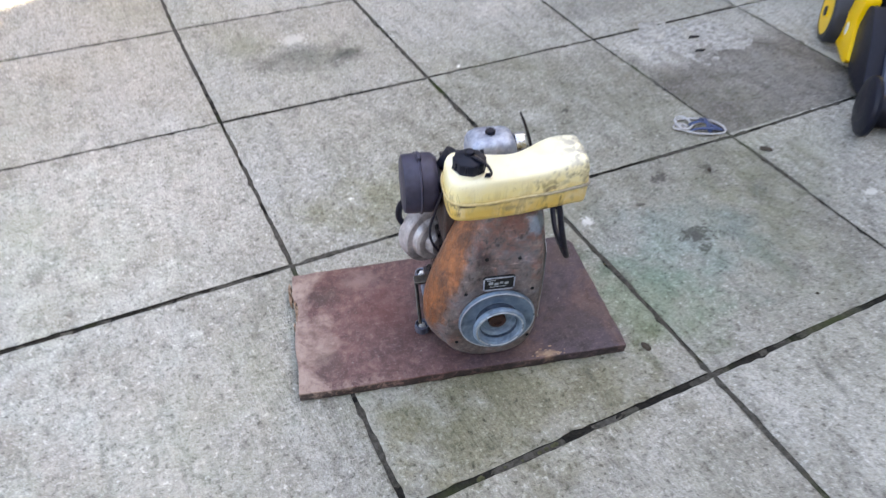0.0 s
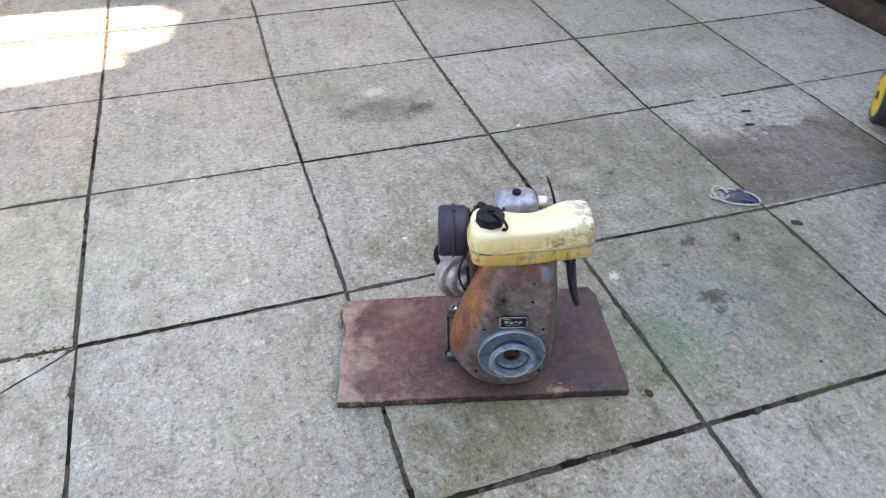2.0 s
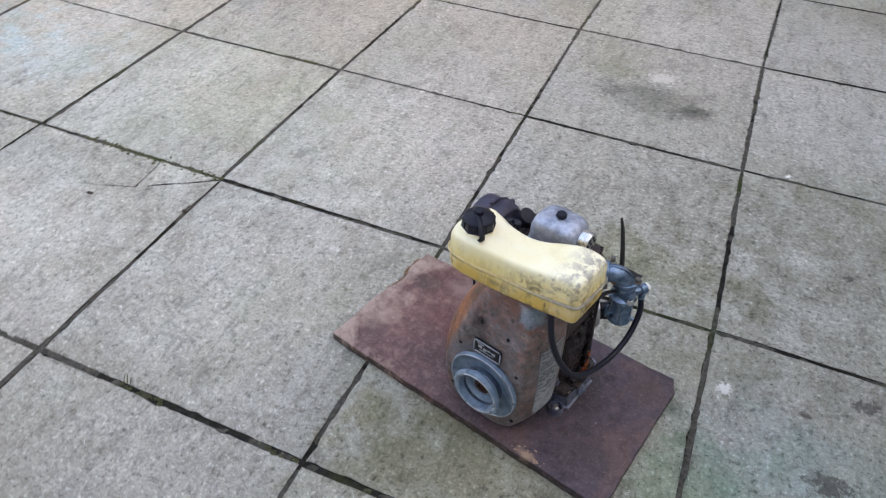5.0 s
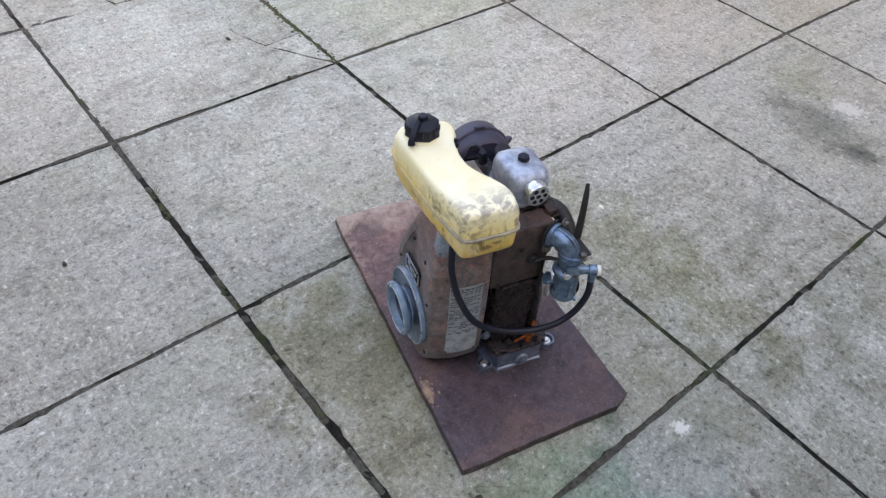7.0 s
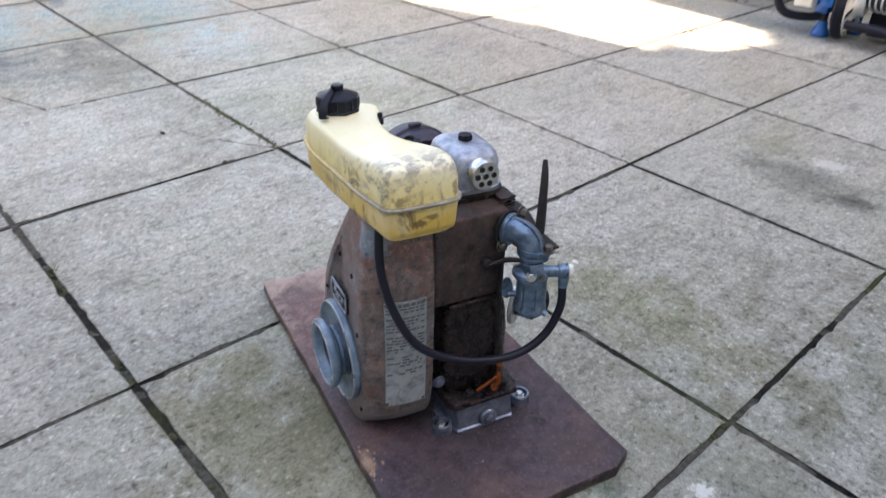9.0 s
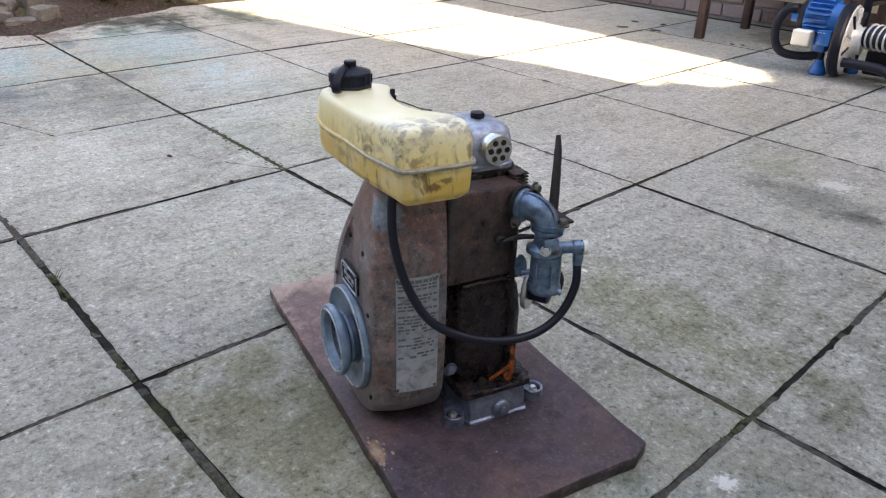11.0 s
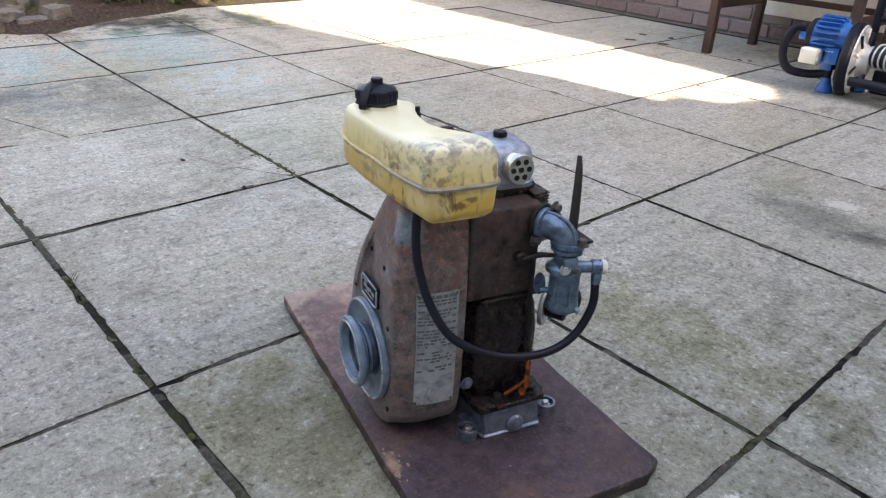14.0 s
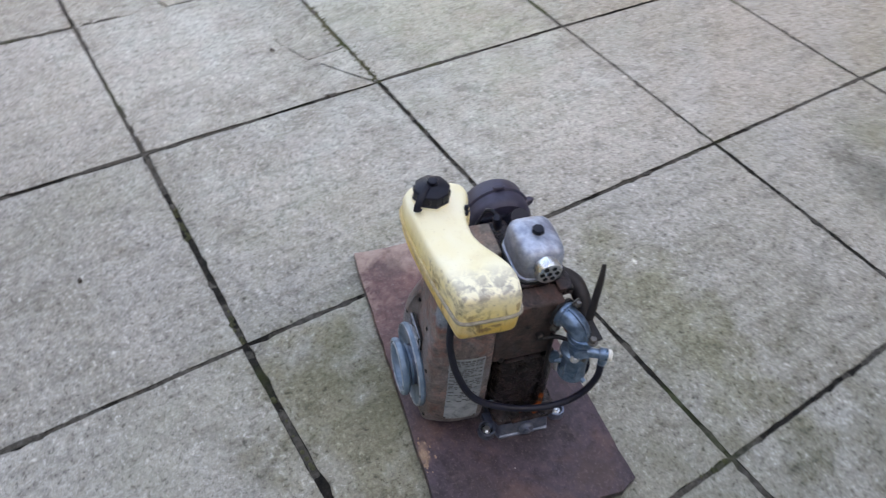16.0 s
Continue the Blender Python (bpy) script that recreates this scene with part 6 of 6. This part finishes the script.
def white_panel():
    ob = part("white_panel", box(-0.60, 0.62, -0.012, 0.012, -0.03, 0.42, 0.004), M_WHITE)
    ob.matrix_world = pose(-0.34, 2.98, 0.17, -6, 0, 0)
    tagged(ob, "pale white panel leaning on the brick wall", "panel")


# ---- small things on the slabs ----
def cord():
    b = bmesh.new()
    # a long flat oval, a small ring on its end and a half ring beside it
    for cx, cy, rx, ry, turn, lift in ((1.146, 0.052, 0.066, 0.040, -38, 0.0), (1.108, 0.078, 0.022, 0.034, -20, 0.006), (1.092, 0.072, 0.018, 0.016, 10, 0.001)):
        c, d = math.cos(radians(turn)), math.sin(radians(turn))
        ring = []
        for k in range(15):
            a = 2 * math.pi * k / 14
            u, v = rx * math.cos(a), ry * math.sin(a) * (1 + 0.12 * math.sin(2 * a))
            ring.append((cx + c * u - d * v, cy + d * u + c * v, 0.0035 + lift + 0.003 * (1 + math.sin(a + cx * 9))))
        tube(ring, 0.0027, 8, 4, b)
    ob = thing("cord_loop", "tangled loop of pale cord with dark blue strap on the slabs", "cord")
    part("cord_strand", b, M_CORD, ob)
    c = bmesh.new()
    tube([(1.108, 0.048, 0.006), (1.135, 0.032, 0.014), (1.165, 0.018, 0.012), (1.190, 0.012, 0.006)], [0.005, 0.008, 0.009, 0.004], 8, 6, c, flat=0.5)
    tube([(1.118, 0.066, 0.010), (1.146, 0.056, 0.019), (1.172, 0.030, 0.012), (1.186, 0.018, 0.006)], 0.007, 8, 6, c, flat=0.5)
    tube([(1.170, 0.078, 0.008), (1.160, 0.050, 0.021), (1.146, 0.014, 0.009)], 0.0065, 8, 6, c, flat=0.5)
    part("strap", c, M_CORDDARK, ob, "dark blue webbing strap")


cord()


def flat_leaf(x, y, s, turn, long=1.6, name="dead_leaf", label="small dark dead leaf lying flat on the slabs"):
    r = random.Random(int(x * 1000 + y * 77))
    pts = rounded([(s * long * math.cos(a) * r.uniform(0.8, 1.1), s * math.sin(a) * r.uniform(0.7, 1.1)) for a in [k * math.pi / 4 for k in range(8)]], 1)
    b = loft([(pts, 0.0), (pts, 0.0015), (inset(pts, s * 0.3), 0.004)], upright)
    ob = part(name, b, M_DRYLEAF)
    ob.matrix_world = pose(x, y, 0.0008, 0, 0, turn)
    tagged(ob, label, "leaf", "dead leaves on the patio")


for x, y, s, turn in ((1.236, -0.097, 0.0125, 140), (1.039, -0.108, 0.005, 60), (-1.15, 2.42, 0.020, 20), (-1.30, 2.36, 0.022, 50), (-1.36, 2.55, 0.016, 10), (-1.22, 2.60, 0.014, 80), (-0.74, 2.42, 0.008, 0), (-0.70, 2.44, 0.007, 40),
                      (0.541, -0.503, 0.0085, 100), (-0.608, -0.146, 0.0055, 0), (-0.292, -0.821, 0.0045, 0), (-0.86, -0.185, 0.006, 20), (0.948, -0.538, 0.003, 140)):
    flat_leaf(x, y, s, turn)


def drain_stones():
    """The ragged cement crust round the old drain holes."""
    b = bmesh.new()
    n, m = 84, 66
    grid = []
    for i in range(n):
        for j in range(m):
            x, y = 1.22 + 0.0062 * i, 0.30 + 0.0058 * j
            d = math.hypot((x - 1.48) / 0.25, (y - 0.49) / 0.165)
            hole = min(math.hypot(x - 1.49, y - 0.49) / 0.03, math.hypot(x - 1.445, y - 0.405) / 0.026)
            v = noise.noise((x * 11, y * 11, 1)) * 0.75 + noise.noise((x * 27, y * 33, 4)) * 0.45 + noise.noise((x * 110, y * 110, 9)) * 0.16
            lift = 0.42 - d * 0.75 + v * 0.8
            if hole < 1.3:
                lift -= (1.3 - hole) * 1.2
            grid.append((x, y, -0.0006 + 0.0075 * max(-0.6, min(0.75, lift))))
    made = [b.verts.new(p) for p in grid]
    for i in range(n - 1):
        for j in range(m - 1):
            q = [made[i * m + j], made[(i + 1) * m + j], made[(i + 1) * m + j + 1], made[i * m + j + 1]]
            if max(v.co.z for v in q) > -0.0016:
                b.faces.new(q)
    bmesh.ops.delete(b, geom=[v for v in b.verts if not v.link_faces], context="VERTS")
    tagged(part("cement_crust", b, M_CRUST, sharp=70), "ragged pale cement crust around an old drain hole", "cement", kind="stuff")
    # flat near-black patches stand in for the shade down the holes
    h = bmesh.new()
    for x, y, s in ((1.488, 0.485, 0.014), (1.443, 0.403, 0.013)):
        loft([([(x + 1.3 * s * k * math.cos(a) * w, y + 0.55 * s * k * math.sin(a) * w) for a, w in ((0, 1.2), (0.9, 0.8), (1.7, 1.3), (2.6, 0.7), (3.5, 1.1), (4.4, 0.8), (5.3, 1.4))], z) for k, z in ((1.2, 0.0002), (1.0, 0.0012), (0.5, 0.0014))], upright, h)
    tagged(part("drain_hole", h, M_HOLE), "dark old drain holes in the cement crust", "drain", kind="structure")


drain_stones()


def sleeper_edge():
    ob = part("timber_edging", box(2.446, 2.55, -0.9, 2.6, -0.005, 0.058, 0.006), M_SLEEPER)
    tagged(ob, "weathered timber edging of a raised bed", "edging", kind="structure")
    # the sheet's height is added, blocking sky to dim the slabs beside it
    ob = part("bed_fill", box(2.556, 3.39, -0.9, 2.6, 0, 0.42, 0.02, 3), M_BEDFILL)
    tagged(ob, "dark grey sheet on the raised bed, stack height added to block sky", "sheet", kind="structure")
    for k, (x, y, z, size, turn) in enumerate(((2.485, 0.66, 0.0575, 0.052, 75), (2.49, 0.56, 0.0575, 0.060, 100))):
        ob = part("broken_brick", rock(size, 30 + k, 3, (1.5, 0.8, 0.5)), M_TERRA, sharp=50)
        ob.matrix_world = pose(x, y, z, 0, 0, turn)
        tagged(ob, "broken orange brick lying on the timber edging", "brick", "broken bricks on the edging")


sleeper_edge()


def joint_mud():
    """Dried mud that fills the joints here and there, up to the slabs' edges."""
    b = bmesh.new()
    lines = []
    for i in range(2, 9):
        for j in range(3, 9):
            lines += [(corner(i, j), corner(i + 1, j), 1, j), (corner(i, j), corner(i, j + 1), 0, i)]
    for (ax, ay), (bx, by), flat, k in lines:
        length = math.hypot(bx - ax, by - ay)
        ox, oy = -(by - ay) / length * 0.006, (bx - ax) / length * 0.006
        steps = int(length / 0.008)
        last = None
        for q in range(steps + 1):
            x, y = ax + (bx - ax) * q / steps, ay + (by - ay) * q / steps
            fill = noise.noise((x * 5.5, y * 5.5, 3.1)) + 0.55 * noise.noise((x * 26, y * 26, 8.2))
            z = -0.0046 + 0.0058 * max(-0.5, min(0.72, fill * 1.5 + (0.05 if flat else 0.12)))
            ring = [b.verts.new((x + ox * e, y + oy * e, z + (0.0008 if e else -0.0004) + 0.0007 * noise.noise((x * 160, y * 160, e * 3.0)))) for e in (-1, -0.4, 0.2, 1)]
            if last:
                for u in range(3):
                    b.faces.new((last[u], last[u + 1], ring[u + 1], ring[u]))
            last = ring
    tagged(part("joint_mud", b, M_MUD, sharp=80), "dried grey-brown mud lying in the slab joints", "mud", kind="stuff")


joint_mud()


def moss():
    """Small tufts and moss cushions in the wider joints."""
    r = random.Random(29)
    b = bmesh.new()
    runs = [((-1.05, 0.0), (-0.62, -0.002), 460), ((-0.62, -0.01), (-0.59, 0.02), 20), ((0.004, -0.612), (-0.12, -0.612), 12), ((-0.42, -0.607), (-0.30, -0.608), 16), ((-1.80, 0.0), (-1.22, 0.0), 40), ((0.1, -0.611), (0.3, -0.610), 8), ((0.608, -0.3), (0.608, 0.0), 8)]
    for (x0, y0), (x1, y1), count in runs:
        for _ in range(count):
            t = r.random()
            wide = 0.0040 + 0.0050 * t if count > 100 else 0.0025
            x, y = x0 + (x1 - x0) * t + r.gauss(0, 0.003), y0 + (y1 - y0) * t + r.gauss(0, wide)
            s = r.uniform(0.0015, 0.0048)
            m = Matrix.Translation((x, y, -0.0028)) @ Matrix.Diagonal((s * r.uniform(0.9, 2.0), s * r.uniform(0.8, 1.5), s * r.uniform(0.4, 0.8), 1))
            bmesh.ops.create_icosphere(b, subdivisions=1, radius=1, matrix=m)
    tagged(part("joint_moss", b, M_MOSS), "green moss cushions growing in the slab joints", "moss", kind="stuff")
    b = bmesh.new()
    for cx, cy, count in ((-0.38, -0.605, 9), (-0.31, -0.607, 4), (-0.75, 0.004, 5)):
        for _ in range(count):
            x, y = cx + r.gauss(0, 0.012), cy + r.gauss(0, 0.004)
            a, h = r.uniform(0, 6.28), r.uniform(0.012, 0.03)
            tip = Vector((math.cos(a) * h * 0.8, math.sin(a) * h * 0.8, h * 0.8))
            p = Vector((x, y, -0.008))
            side = Vector((-math.sin(a), math.cos(a), 0)) * 0.0012
            v = [b.verts.new(q) for q in (p - side, p + side, p + tip * 0.6 + side * 0.7 + Vector((0, 0, 0.004)), p + tip, p + tip * 0.6 - side * 0.7 + Vector((0, 0, 0.004)))]
            b.faces.new(v)
    tagged(part("grass_tuft", b, M_LEAF), "thin grass tufts growing from the slab joints", "grass", kind="stuff")


M_MOSS = dirt_material("moss_green", (0.030, 0.033, 0.018), (0.150, 0.155, 0.088), 150)
moss()
white_panel()
patio()
